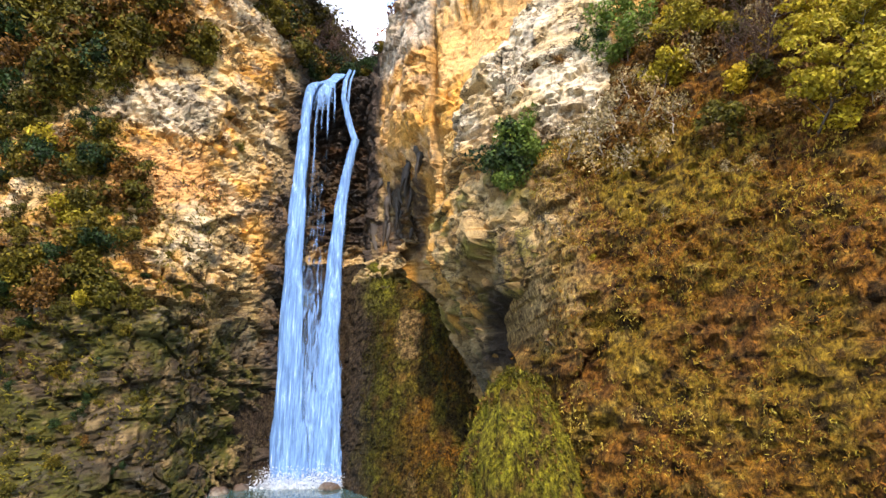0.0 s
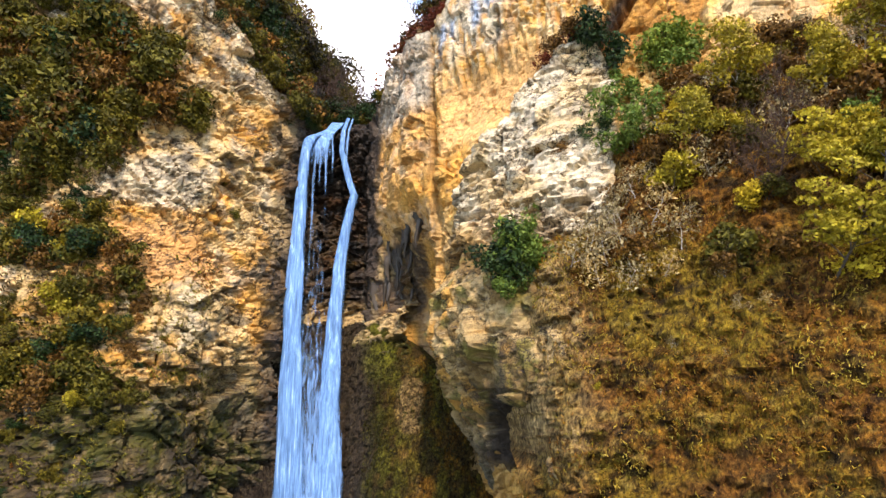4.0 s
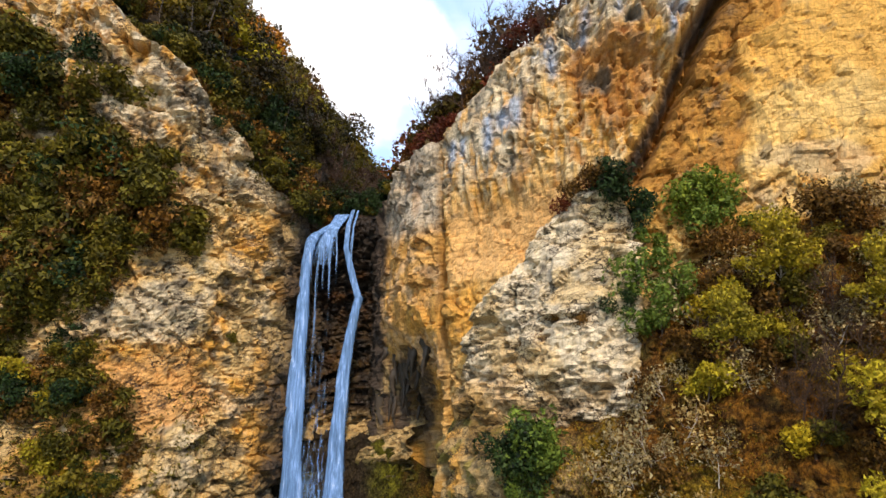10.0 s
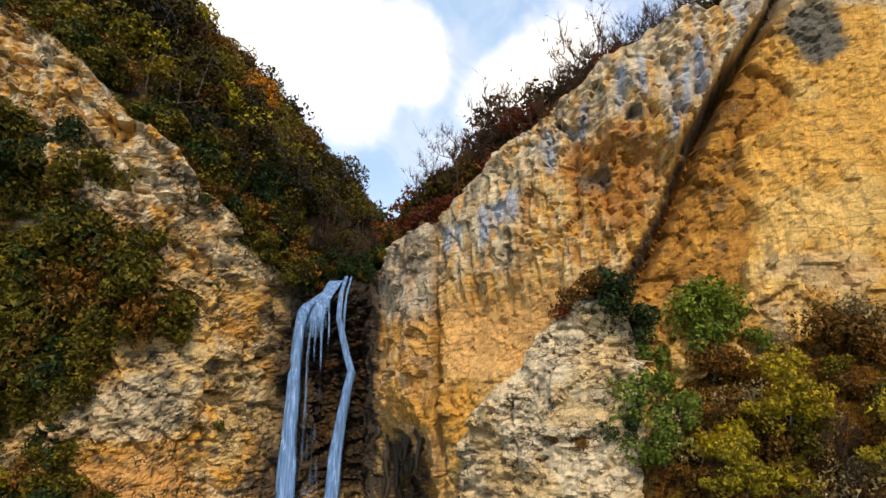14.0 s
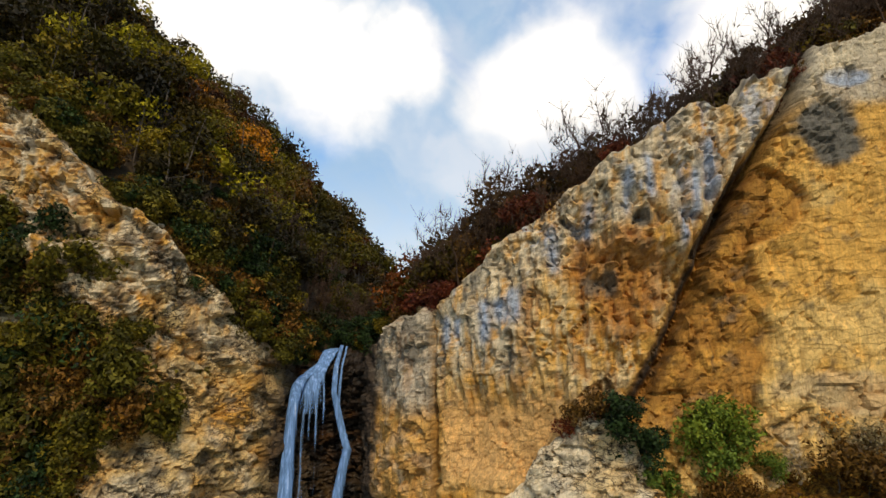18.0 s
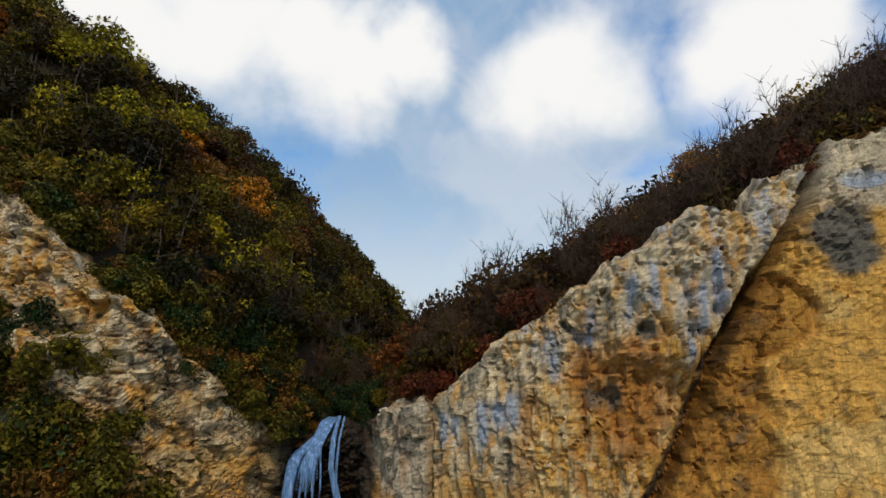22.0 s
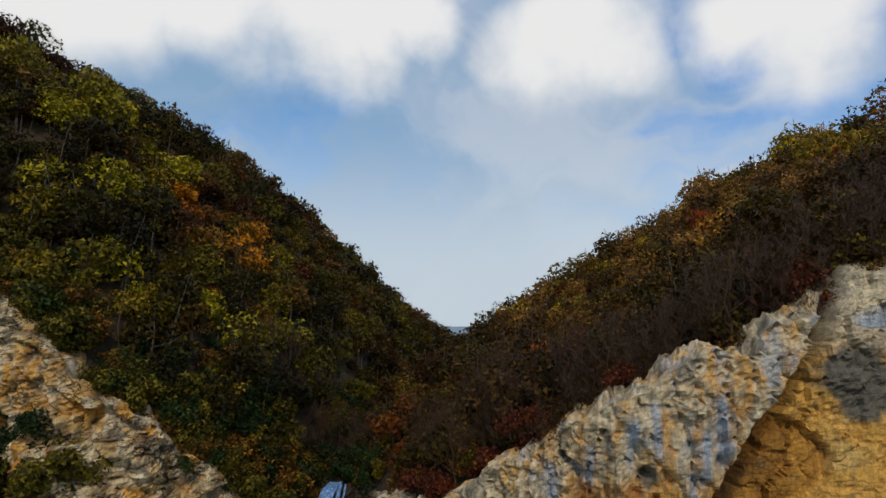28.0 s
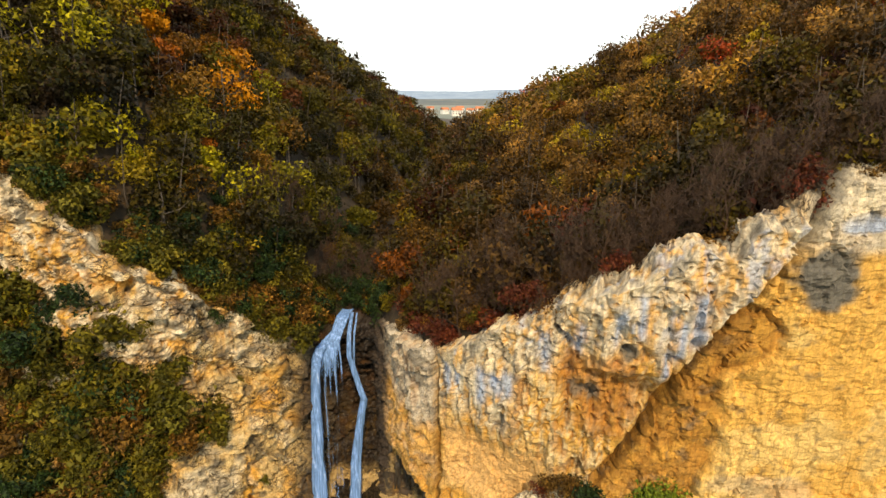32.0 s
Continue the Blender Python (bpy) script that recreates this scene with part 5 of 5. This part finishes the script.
forest("left_hill_forest", 2.75, (-80, 6), (50, 120), 31, "dense mixed autumn forest in green, orange and brown on a steep hill", lambda x, y: x < stream_x(y) and x > -12 - 0.82 * y, 700, 0.32)
forest("upper_left_forest", 2.7, (-150, 6), (118, 330), 34, "dense mixed autumn forest higher up the valley side", lambda x, y: x < stream_x(y) and x > -12 - 0.7 * y, 240, 0.52)
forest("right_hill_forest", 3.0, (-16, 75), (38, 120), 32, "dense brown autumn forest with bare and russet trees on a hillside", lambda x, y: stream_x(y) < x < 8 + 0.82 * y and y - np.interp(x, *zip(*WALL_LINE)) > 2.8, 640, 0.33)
forest("upper_right_forest", 2.7, (-16, 160), (118, 330), 35, "dense brown autumn forest higher up the valley side", lambda x, y: stream_x(y) < x < 12 + 0.7 * y, 240, 0.52)
forest("far_forest", 3.4, (-170, 220), (330, 640), 33, "distant autumn forest along the valley", lambda x, y: abs(x - stream_x(y)) > 18 + 0.13 * (y - 330) and abs(x) < 30 + 0.3 * y, 60)

# ---- shrubs and trees of the cliffs ----


def shrub(name, leafmat, seed, label, height=2.4, leaves=1150, size=0.225, bark=BARK, clump=0.75, spread=0.62, flat=0.85):
    return make_tree(name, height, height * spread, leaves, size, leafmat, seed, bark, label, "shrub", 8, clump, 0.06, flat, 1, 0.15)


OLIVE = [shrub("olive_shrub", L_OLIVE, 100 + k, "olive green shrub rooted in the rock face") for k in range(3)]
DARK = [shrub("evergreen_shrub", L_DARK, 110 + k, "dense dark evergreen shrub on the rock", 2.6, 1500, 0.18) for k in range(2)]
GREEN = [shrub("green_shrub", L_GREEN, 120 + k, "fresh green bushy shrub on the slope", 2.8, 1500, 0.19) for k in range(2)]
YELLOW = [shrub("yellow_shrub", L_YELLOW, 130 + k, "bright yellow autumn shrub on the slope", 2.4, 1200, 0.2) for k in range(2)]
BROWN = [shrub("brown_shrub", L_BROWN, 140 + k, "brown autumn shrub with thinning leaves", 2.2, 850, 0.2) for k in range(3)]
RED = [shrub("red_shrub", L_RED, 150 + k, "dark red autumn shrub on the cliff rim", 1.6, 420, 0.2) for k in range(2)]
DRY = [shrub("dry_shrub", L_DRY, 160 + k, "pale dry shrub of bare twigs", 2.2, 260, 0.16, PALE_BARK) for k in range(2)]
BARE = [bare_tree("bare_tree", (5.5, 6.5, 7.5)[k], 170 + k, "leafless tree with fine upright twigs on the cliff rim") for k in range(3)]
rs = np.random.default_rng(77)


def pick(kinds):
    """One of the kinds, by its share."""
    names, shares = zip(*kinds)
    fam = names[rs.choice(len(names), p=np.array(shares) / sum(shares))]
    return fam[rs.integers(0, len(fam))]


def scatter(surface, count, xr, zr, inside, kinds, sizes, group, tip=25):
    made = 0
    while made < count:
        x, z = rs.uniform(*xr), rs.uniform(*zr)
        if not inside(x, z):
            made += 0.02
            continue
        plant(pick(kinds), on(surface, x, z), rs.uniform(*sizes), tip=rs.uniform(5, tip), group=group)
        made += 1


def upper_bay(x, z):
    hi = np.interp(x, (-60, -42, -38, -33, -30, -27), (72, 69, 66, 62, 57, 50))
    lo = np.interp(x, (-60, -40, -35, -31, -27), (38, 40, 43, 48, 50))
    return lo < z < hi


scatter("cliff_left", 185, (-54, -27), (38, 72), upper_bay, [(OLIVE, 6), (BROWN, 3), (DARK, 1), (YELLOW, 0.3)], (0.9, 1.9), "shrubs of the left cliff")
scatter("cliff_left", 120, (-48, -26), (20, 41), lambda x, z: x < np.interp(z, (20, 31, 36, 41), (-29, -30, -33, -37)) and not (x < -37.3 and 27 < z < 32), [(OLIVE, 4), (DARK, 2.5), (YELLOW, 0.8), (BROWN, 2.5)], (0.4, 1.25), "shrubs of the left cliff")
scatter("cliff_left", 60, (-46, -26), (4, 24), lambda x, z: True, [(OLIVE, 5), (BROWN, 1), (DARK, 4)], (0.15, 0.45), "low growth of the left cliff")
scatter("cliff_left", 55, (-44, -28), (14, 31), lambda x, z: True, [(OLIVE, 6), (YELLOW, 0.5), (DARK, 2), (BROWN, 1)], (0.2, 0.55), "low growth of the left cliff")
scatter("cliff_left", 26, (-40, -20), (40, 66), lambda x, z: True, [(BROWN, 3), (OLIVE, 2)], (0.2, 0.5), "low growth of the left cliff")
scatter("cliff_right", 26, (-7, 20), (34, 66), lambda x, z: True, [(BROWN, 3), (DRY, 2)], (0.15, 0.35), "low growth of the right cliff")
scatter("grass_slope", 120, (13.5, 40), (27, 50), lambda x, z: z > 26 + 0.2 * (30 - x) and z < 34 + 0.75 * (x - 10), [(OLIVE, 1.2), (BROWN, 4), (YELLOW, 1.2), (DRY, 5), (GREEN, 0.4)], (0.45, 1.05), "shrubs of the grass slope")
scatter("grass_slope", 60, (7, 36), (4, 30), lambda x, z: True, [(YELLOW, 1), (BROWN, 4), (DRY, 3)], (0.15, 0.4), "low growth of the grass slope")
scatter("grass_slope", 75, (16, 37), (38, 53), lambda x, z: z < 43 + 0.55 * (x - 14), [(OLIVE, 1.5), (BROWN, 6), (YELLOW, 0.6), (GREEN, 0.5), (DRY, 4)], (0.6, 1.3), "shrubs of the grass slope")
for x, z, s, fam in ((4.6, 30.6, 1.3, DARK), (5.6, 30.9, 1.2, GREEN), (5.0, 29.6, 1.2, DARK), (6.2, 30.4, 1.1, GREEN), (5.4, 28.6, 0.9, GREEN)):
    plant(fam[0], on("slope_edge_rock", x, z), s, tip=15, label="wide blue-green bush on the edge of the slope", group="bushes of the slope edge")
for x, z, s in ((9.5, 30.5, 1.1), (10.8, 31.5, 1.2), (12.0, 30.5, 1.2), (13.2, 32, 1.2), (11.3, 29, 1.0), (12.8, 28.6, 0.9)):
    plant(DRY[int(x) % 2], on("grass_slope", x, z), s, tip=20, label="wide pale dry thicket of bare twigs", group="dry thicket")
for x, z, s in ((14.2, 41, 1.1), (15.2, 43, 1.3), (16.2, 45, 1.3), (15.6, 40, 1.1), (17.0, 42.5, 1.0), (16.8, 47, 1.2)):
    plant(GREEN[int(z) % 2], on("grass_slope", x, z), s, tip=10, group="green bushes by the buttress")
for x, z, s, fam in ((13.4, 51.5, 1.15, DARK), (14.4, 50.3, 1.2, DARK), (14.9, 49, 1.1, DARK), (11.0, 52.3, 0.8, BROWN), (9.8, 51.6, 0.8, RED), (11.9, 53.0, 0.9, BROWN), (12.6, 53.2, 0.7, RED), (12.3, 42.3, 0.8, DARK), (13.2, 42.0, 0.7, DARK), (6.2, 39.5, 0.6, BROWN), (7.4, 40.6, 0.6, RED), (8.6, 41.5, 0.6, BROWN), (10.2, 41, 0.6, BROWN)):
    plant(fam[0], on("rock_buttress", x, z, 0.5), s, tip=10, group="bushes of the buttress")
for x, z, s in ((20.2, 50, 1.2), (21.4, 50.5, 1.3), (22.3, 49, 1.2), (20.8, 48, 1.1)):
    plant(GREEN[1], on("cliff_right", x, z, 0.6), s, tip=10, group="green bushes at the foot of the face")
YTREE = make_tree("yellow_tree", 6.0, 3.6, 4200, 0.22, L_YELLOW, 201, BARK, "leaning yellow autumn tree with dark trunk on the slope", "tree", 10, 0.95, 0.35, 0.5, 3, 0.3)
plant(YTREE, on("grass_slope", 21.6, 27.6), 0.85, 40, 28)
plant(YTREE, on("grass_slope", 25.0, 31.0), 0.8, 160, 20)
plant(YTREE, on("grass_slope", 23.4, 33.5), 0.8, 80, 25)
GTREE = make_tree("slope_tree", 6.5, 2.6, 3600, 0.2, L_LIME, 205, PALE_BARK, "slender yellow-green tree with pale trunk on the slope", "tree", 9, 0.9, 0.35, 0.8, 3, 0.2)
for x, z in ((26, 40), (29, 36), (22, 42), (31, 43), (18.5, 38), (32, 38), (34, 35), (27.5, 33)):
    plant(GTREE, on("grass_slope", x, z), rs.uniform(0.7, 1.0), tip=15, group="trees of the slope")
for k in range(16):
    x = rs.uniform(17, 36)
    plant(BARE[k % 3], on("grass_slope", x, rs.uniform(33, 34 + 0.75 * (x - 12))), rs.uniform(0.5, 0.8), tip=rs.uniform(4, 18), label="slender leafless sapling on the slope", group="bare saplings of the slope")
# along the rims
for k in range(130):
    x = rs.uniform(-6, 46)
    back = rs.uniform(0.6, 6.5)
    y = float(np.interp(x, *zip(*WALL_LINE))) + back
    z = float(hill_z(np.array([x]), np.array([y]))[0]) + 0.2
    plant(pick([(RED, 3), (BROWN, 5), (OLIVE, 0.8)] if back > 2.5 else [(RED, 5), (BROWN, 4)]), (x, y, z), rs.uniform(0.6, 1.3), group="shrubs of the right rim")
for x, back, s_ in ((-3.0, 0.7, 1.2), (-2.2, 1.4, 1.3), (-1.4, 0.6, 1.2), (-0.4, 0.9, 1.1), (0.6, 0.6, 0.9), (7.0, 0.7, 1.0), (7.9, 0.5, 1.1), (8.8, 0.9, 1.0), (15.2, 0.7, 0.9), (16.2, 0.6, 0.9), (30.5, 1.5, 1.3), (31.5, 2.0, 1.2)):
    y = float(np.interp(x, *zip(*WALL_LINE))) + back
    plant(RED[int(x) % 2], (x, y, float(np.interp(x, *zip(*RIGHT_TOP))) + 0.3), s_, group="shrubs of the right rim")
for k in range(50):
    x = -2.5 + 52 * (k + rs.uniform(0, 1)) / 50
    y = float(np.interp(x, *zip(*WALL_LINE))) + rs.uniform(1.0, 5.0)
    z = float(hill_z(np.array([x]), np.array([y]))[0]) - 0.2
    plant(BARE[rs.integers(0, 3)], (x, y, z), rs.uniform(0.75, 1.3), group="bare trees of the right rim")
for x, y, s_ in ((-13.2, 80, 1.0), (-12.0, 82.5, 1.1), (-15.8, 80.5, 0.9), (-10.8, 79.5, 0.8), (-14.4, 84, 1.1), (-17.2, 79.5, 0.8), (-19.5, 78, 0.9), (-21, 76, 1.0), (-22.5, 79, 1.0), (-24, 74, 0.9), (-18.4, 83, 1.0), (-9.2, 82, 1.0), (-26, 72, 0.9)):
    plant(BARE[int(y) % 3], (x, y, float(hill_z(np.array([x]), np.array([y]))[0]) - 0.2), s_, group="bare trees by the brook above the fall")
for k in range(115):
    x = rs.uniform(-50, -19)
    y = float(np.interp(x, *zip(*WALL_LINE))) + rs.uniform(-0.6, 3.0)
    z = float(hill_z(np.array([x]), np.array([y]))[0]) + 0.2
    plant(pick([(OLIVE, 4), (BROWN, 3), (DARK, 2)]), (x, y, z), rs.uniform(0.7, 1.5), group="shrubs of the left rim")

for k in range(120):
    x = rs.uniform(-29, -8)
    if -17 < x < -12.2:
        continue
    y = float(np.interp(x, *zip(*WALL_LINE))) + rs.uniform(0.8, 9)
    z = float(hill_z(np.array([x]), np.array([y]))[0]) - 0.1
    plant(pick([(DARK, 3), (OLIVE, 3), (BROWN, 2)]), (x, y, z), rs.uniform(0.7, 1.3), group="shrubs by the brook above the fall")

for k in range(46):
    x, y = rs.uniform(-19, -8.5), rs.uniform(78.6, 92)
    plant(pick([(DARK, 4), (OLIVE, 2), (BROWN, 2)]), (x, y, float(hill_z(np.array([x]), np.array([y]))[0]) - 0.1), rs.uniform(0.7, 1.3), group="shrubs by the brook above the fall")

# ---- tufa that hangs under the pillar's overhang ----
TUFA = plain_material("brown wet tufa", (0.018, 0.013, 0.009), (0.075, 0.055, 0.036), 2.2, 0.6, 0.6)


def tufa_drop(seed):
    """A drooping spike of tufa, ribbed and uneven, that hangs from its origin."""
    r = np.random.default_rng(seed)
    k = np.linspace(0, 1, 9)
    path = np.stack([0.12 * np.sin(3 * k + seed), 0.1 * np.cos(4 * k + seed), 0.3 - 1.3 * k], 1)
    v, q = tube(path, 0.17 * (1 - 0.85 * k ** 1.4) * (1 + 0.5 * r.uniform(-0.5, 0.5, 9)), 8)
    return mesh_of("hanging_tufa", v + r.normal(size=v.shape) * 0.015, q, TUFA)


DROPS = [tufa_drop(k) for k in range(5)]
for k in range(30):
    x, z = rs.uniform(-8.4, -2.0), rs.uniform(33.5, 41.5)
    ob = new("hanging_tufa", DROPS[k % 5])
    long = rs.uniform(1.2, 3.6)
    ob.matrix_world = Matrix.Translation(Vector([float(v) for v in on("cliff_right", x, z, 0.0)])) @ Matrix.Diagonal((rs.uniform(1.4, 3.4), rs.uniform(1.2, 2.4), long, 1))
    tagged(ob, "dark brown tufa spike hanging under the rock overhang", "tufa spike", "tufa spikes under the pillar")

# ---- grass ----


def tufts(name, surface, count, xr, zr, length, label, shades, seed, width=0.055, blades=3):
    """Bent grass blades, several to a tuft."""
    r = np.random.default_rng(seed)
    G = SURF[surface].reshape(-1, 3)
    G = G[(G[:, 0] > xr[0]) & (G[:, 0] < xr[1]) & (G[:, 2] > zr[0]) & (G[:, 2] < zr[1])]
    p = G[r.integers(0, len(G), count)] + r.normal(size=(count, 3)) * 0.12
    thick = fbm(p / 3.0, 3, seed)
    p = p[r.uniform(0.3, 0.62, count) < thick]
    tone = fbm(p / 4.0, 3, seed + 2) + r.normal(size=len(p)) * 0.12
    c = np.array(shades)[np.clip((tone - 0.25) / 0.5 * len(shades), 0, len(shades) - 1).astype(int)]
    p, c = np.repeat(p, blades, 0), np.repeat(c, blades, 0)
    n = len(p)
    d = r.normal(size=(n, 3)) * 0.55 + np.array([-0.25, -0.75, 0.55])
    ln = length * r.uniform(0.5, 1.3, (n, 1))
    side = np.cross(d, r.normal(size=(n, 3)))
    side *= width / np.linalg.norm(side, axis=1)[:, None]
    mid = p + d * ln * 0.55
    tip = mid + (d * 0.4 + np.array([0, 0, -0.5])) * ln * 0.6
    V4 = np.stack([p - side, p + side, mid + side * 0.8, mid - side * 0.8, mid - side * 0.8, mid + side * 0.8, tip + side * 0.25, tip - side * 0.25], 1).reshape(-1, 3)
    Q4 = np.arange(8 * n).reshape(-1, 4)
    ob = new(name, mesh_of(name, V4, Q4, L_GRASS, np.repeat(c, 8, 0), "tint", False))
    return tagged(ob, label, "grass", kind="stuff")


OCHRES = [(0.13, 0.05, 0.007), (0.24, 0.10, 0.010), (0.31, 0.155, 0.014), (0.24, 0.17, 0.012), (0.42, 0.29, 0.035), (0.25, 0.19, 0.014), (0.5, 0.37, 0.06)]
tufts("slope_grass", "grass_slope", 80000, (5, 38), (1, 52), 0.26, "dry ochre and olive grass on the steep slope", OCHRES, 41, 0.03, 2)
tufts("apron_moss", "moss_apron", 5000, (-9, 6), (2, 29), 0.3, "hanging strands of olive moss", [(0.025, 0.02, 0.003), (0.04, 0.036, 0.004), (0.06, 0.056, 0.005)], 43)
tufts("boulder_grass", "mossy_boulder", 4500, (-4, 12), (4, 16), 0.3, "short yellow-green grass and moss on the boulder", [(0.07, 0.06, 0.008), (0.12, 0.11, 0.010), (0.19, 0.17, 0.014), (0.14, 0.08, 0.012)], 46)
tufts("cliff_grass", "cliff_left", 12000, (-60, -25), (4, 36), 0.4, "dry grass and moss tufts on rock ledges", [(0.05, 0.035, 0.005), (0.11, 0.095, 0.010), (0.2, 0.17, 0.015)], 44)

# ---- the far valley: village and blue ridges ----
ROOF = plain_material("red tile roof", (0.42, 0.12, 0.05), (0.55, 0.2, 0.09), 2.0)
PLASTER = plain_material("pale house plaster", (0.62, 0.58, 0.5), (0.75, 0.72, 0.66), 1.0)
PANE = plain_material("dark window glass", (0.03, 0.035, 0.045), (0.06, 0.07, 0.08), 1.0, 0.2)


def box(x0, x1, y0, y1, z0, z1):
    v = np.array([(x, y, z) for x in (x0, x1) for y in (y0, y1) for z in (z0, z1)], float)
    return v, np.array([(0, 1, 3, 2), (4, 6, 7, 5), (0, 4, 5, 1), (2, 3, 7, 6), (0, 2, 6, 4), (1, 5, 7, 3)])


def make_house(w, d, h):
    root = tagged(new("house"), "distant pale house with a red tiled gable roof", "house")
    part("wall", mesh_of("wall", *box(-w / 2, w / 2, -d / 2, d / 2, -3, h), PLASTER, shade=False), root)
    e = 0.6
    v = np.array([(-w / 2 - e, -d / 2 - e, h), (w / 2 + e, -d / 2 - e, h), (w / 2 + e, d / 2 + e, h), (-w / 2 - e, d / 2 + e, h), (-w / 2 - e, 0, h + d * 0.42), (w / 2 + e, 0, h + d * 0.42)])
    q = np.array([(0, 1, 5, 4), (2, 3, 4, 5), (0, 3, 2, 1), (0, 4, 3, 3), (1, 2, 5, 5)])[:3]
    part("roof", mesh_of("roof", v, q, ROOF, shade=False), root)
    for k in range(4):
        for row in range(2):
            x = -w / 2 + w * (k + 0.5) / 4
            part("window", mesh_of("window", *box(x - 0.6, x + 0.6, -d / 2 - 0.08, -d / 2 + 0.1, 1.2 + row * h * 0.45, 2.8 + row * h * 0.45), PANE, shade=False), root)
    return root


house = make_house(16, 11, 7)
HOUSES = [(30, 905, 1.0, 10), (55, 950, 0.8, -15), (12, 990, 0.8, 30), (74, 1010, 0.9, 0), (40, 1040, 0.9, 20), (-14, 1060, 0.8, 5)]
for k, (x, y, s_, a) in enumerate(HOUSES):
    ob = house if k == 0 else copy_thing(house, pose(x, y, 57, 0, 0, a))
    ob.matrix_basis = pose(x, y, 57, 0, 0, a) @ Matrix.Scale(s_, 4)
    tagged(ob, group="houses of the far village")


def ridge(name, y, height, base, a, b, seed, label):
    xs = np.linspace(-1500, 1700, 160)
    prof = base + height * (0.55 + 0.9 * (fbm(np.stack([xs / 420, xs * 0, xs * 0], 1), 4, seed) - 0.3))
    rows = []
    for k, f in enumerate((0.0, 0.35, 0.7, 1.0, 0.6)):
        rows.append(np.stack([xs, np.full_like(xs, y + 260 * k), 40 + (prof - 40) * f], 1))
    G = np.array(rows)
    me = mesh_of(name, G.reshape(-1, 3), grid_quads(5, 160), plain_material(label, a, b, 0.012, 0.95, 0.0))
    return tagged(new(name, me), label, "hill", kind="structure")


# aerial haze is mixed into the ridge colours as blue
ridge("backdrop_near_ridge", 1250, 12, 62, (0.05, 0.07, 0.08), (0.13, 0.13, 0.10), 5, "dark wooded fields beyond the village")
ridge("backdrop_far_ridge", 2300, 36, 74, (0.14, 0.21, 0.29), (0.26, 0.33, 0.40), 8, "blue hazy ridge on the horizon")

# ---- foam where the streams strike the pool ----
FOAM = plain_material("white water foam", (0.5, 0.58, 0.68), (0.72, 0.78, 0.84), 3.0, 0.6)
fr = np.random.default_rng(9)
fx = np.concatenate([fr.normal(-18.2, 1.5, 2600), fr.normal(-13.4, 1.4, 2600), fr.normal(-16, 2.6, 1500)])
fy = 67.2 + fr.normal(0, 0.8, len(fx))
fz = 2.95 + np.abs(fr.normal(0, 0.9, len(fx))) * np.exp(-((fy - 67.6) / 1.2) ** 2)
part("foam", mesh_of("foam", *leaf_quads(np.stack([fx, fy, fz], 1), 0.12, long=1.1, r=fr), FOAM, shade=False), fall, "white foam and spray on the pool").matrix_parent_inverse = inv
ROCKY = boulder_mesh("boulder", (1.0, 0.8, 0.6), lambda P: lay(np.tile(WET_SHADE * 2.2, (len(P), 1)), GREY, smooth(0.45, 0.6, fbm(P / 0.5, 3, 4)) * 0.6), WET, 8, 0.2, 28)
br = np.random.default_rng(15)
SPOTS = [(-12.2, 66.2, 1.5), (-23.5, 63.5, 1.3), (-25.5, 62, 1.6), (-27.5, 59.8, 1.4), (-24.5, 61.4, 0.8), (-8.5, 64.5, 1.1), (-6, 62.5, 1.4), (-21.8, 65.8, 1.0), (-3.5, 60, 1.2), (-29.5, 57, 1.7)]
for k, (x, y, s_) in enumerate(SPOTS):
    ob = new("boulder", ROCKY)
    ob.matrix_world = pose(x, y, 2.9, br.uniform(-10, 10), br.uniform(-10, 10), br.uniform(0, 360)) @ Matrix.Diagonal((s_, s_, s_ * br.uniform(0.8, 1.4), 1))
    tagged(ob, "wet dark boulder at the edge of the pool", "boulder", "boulders by the pool")
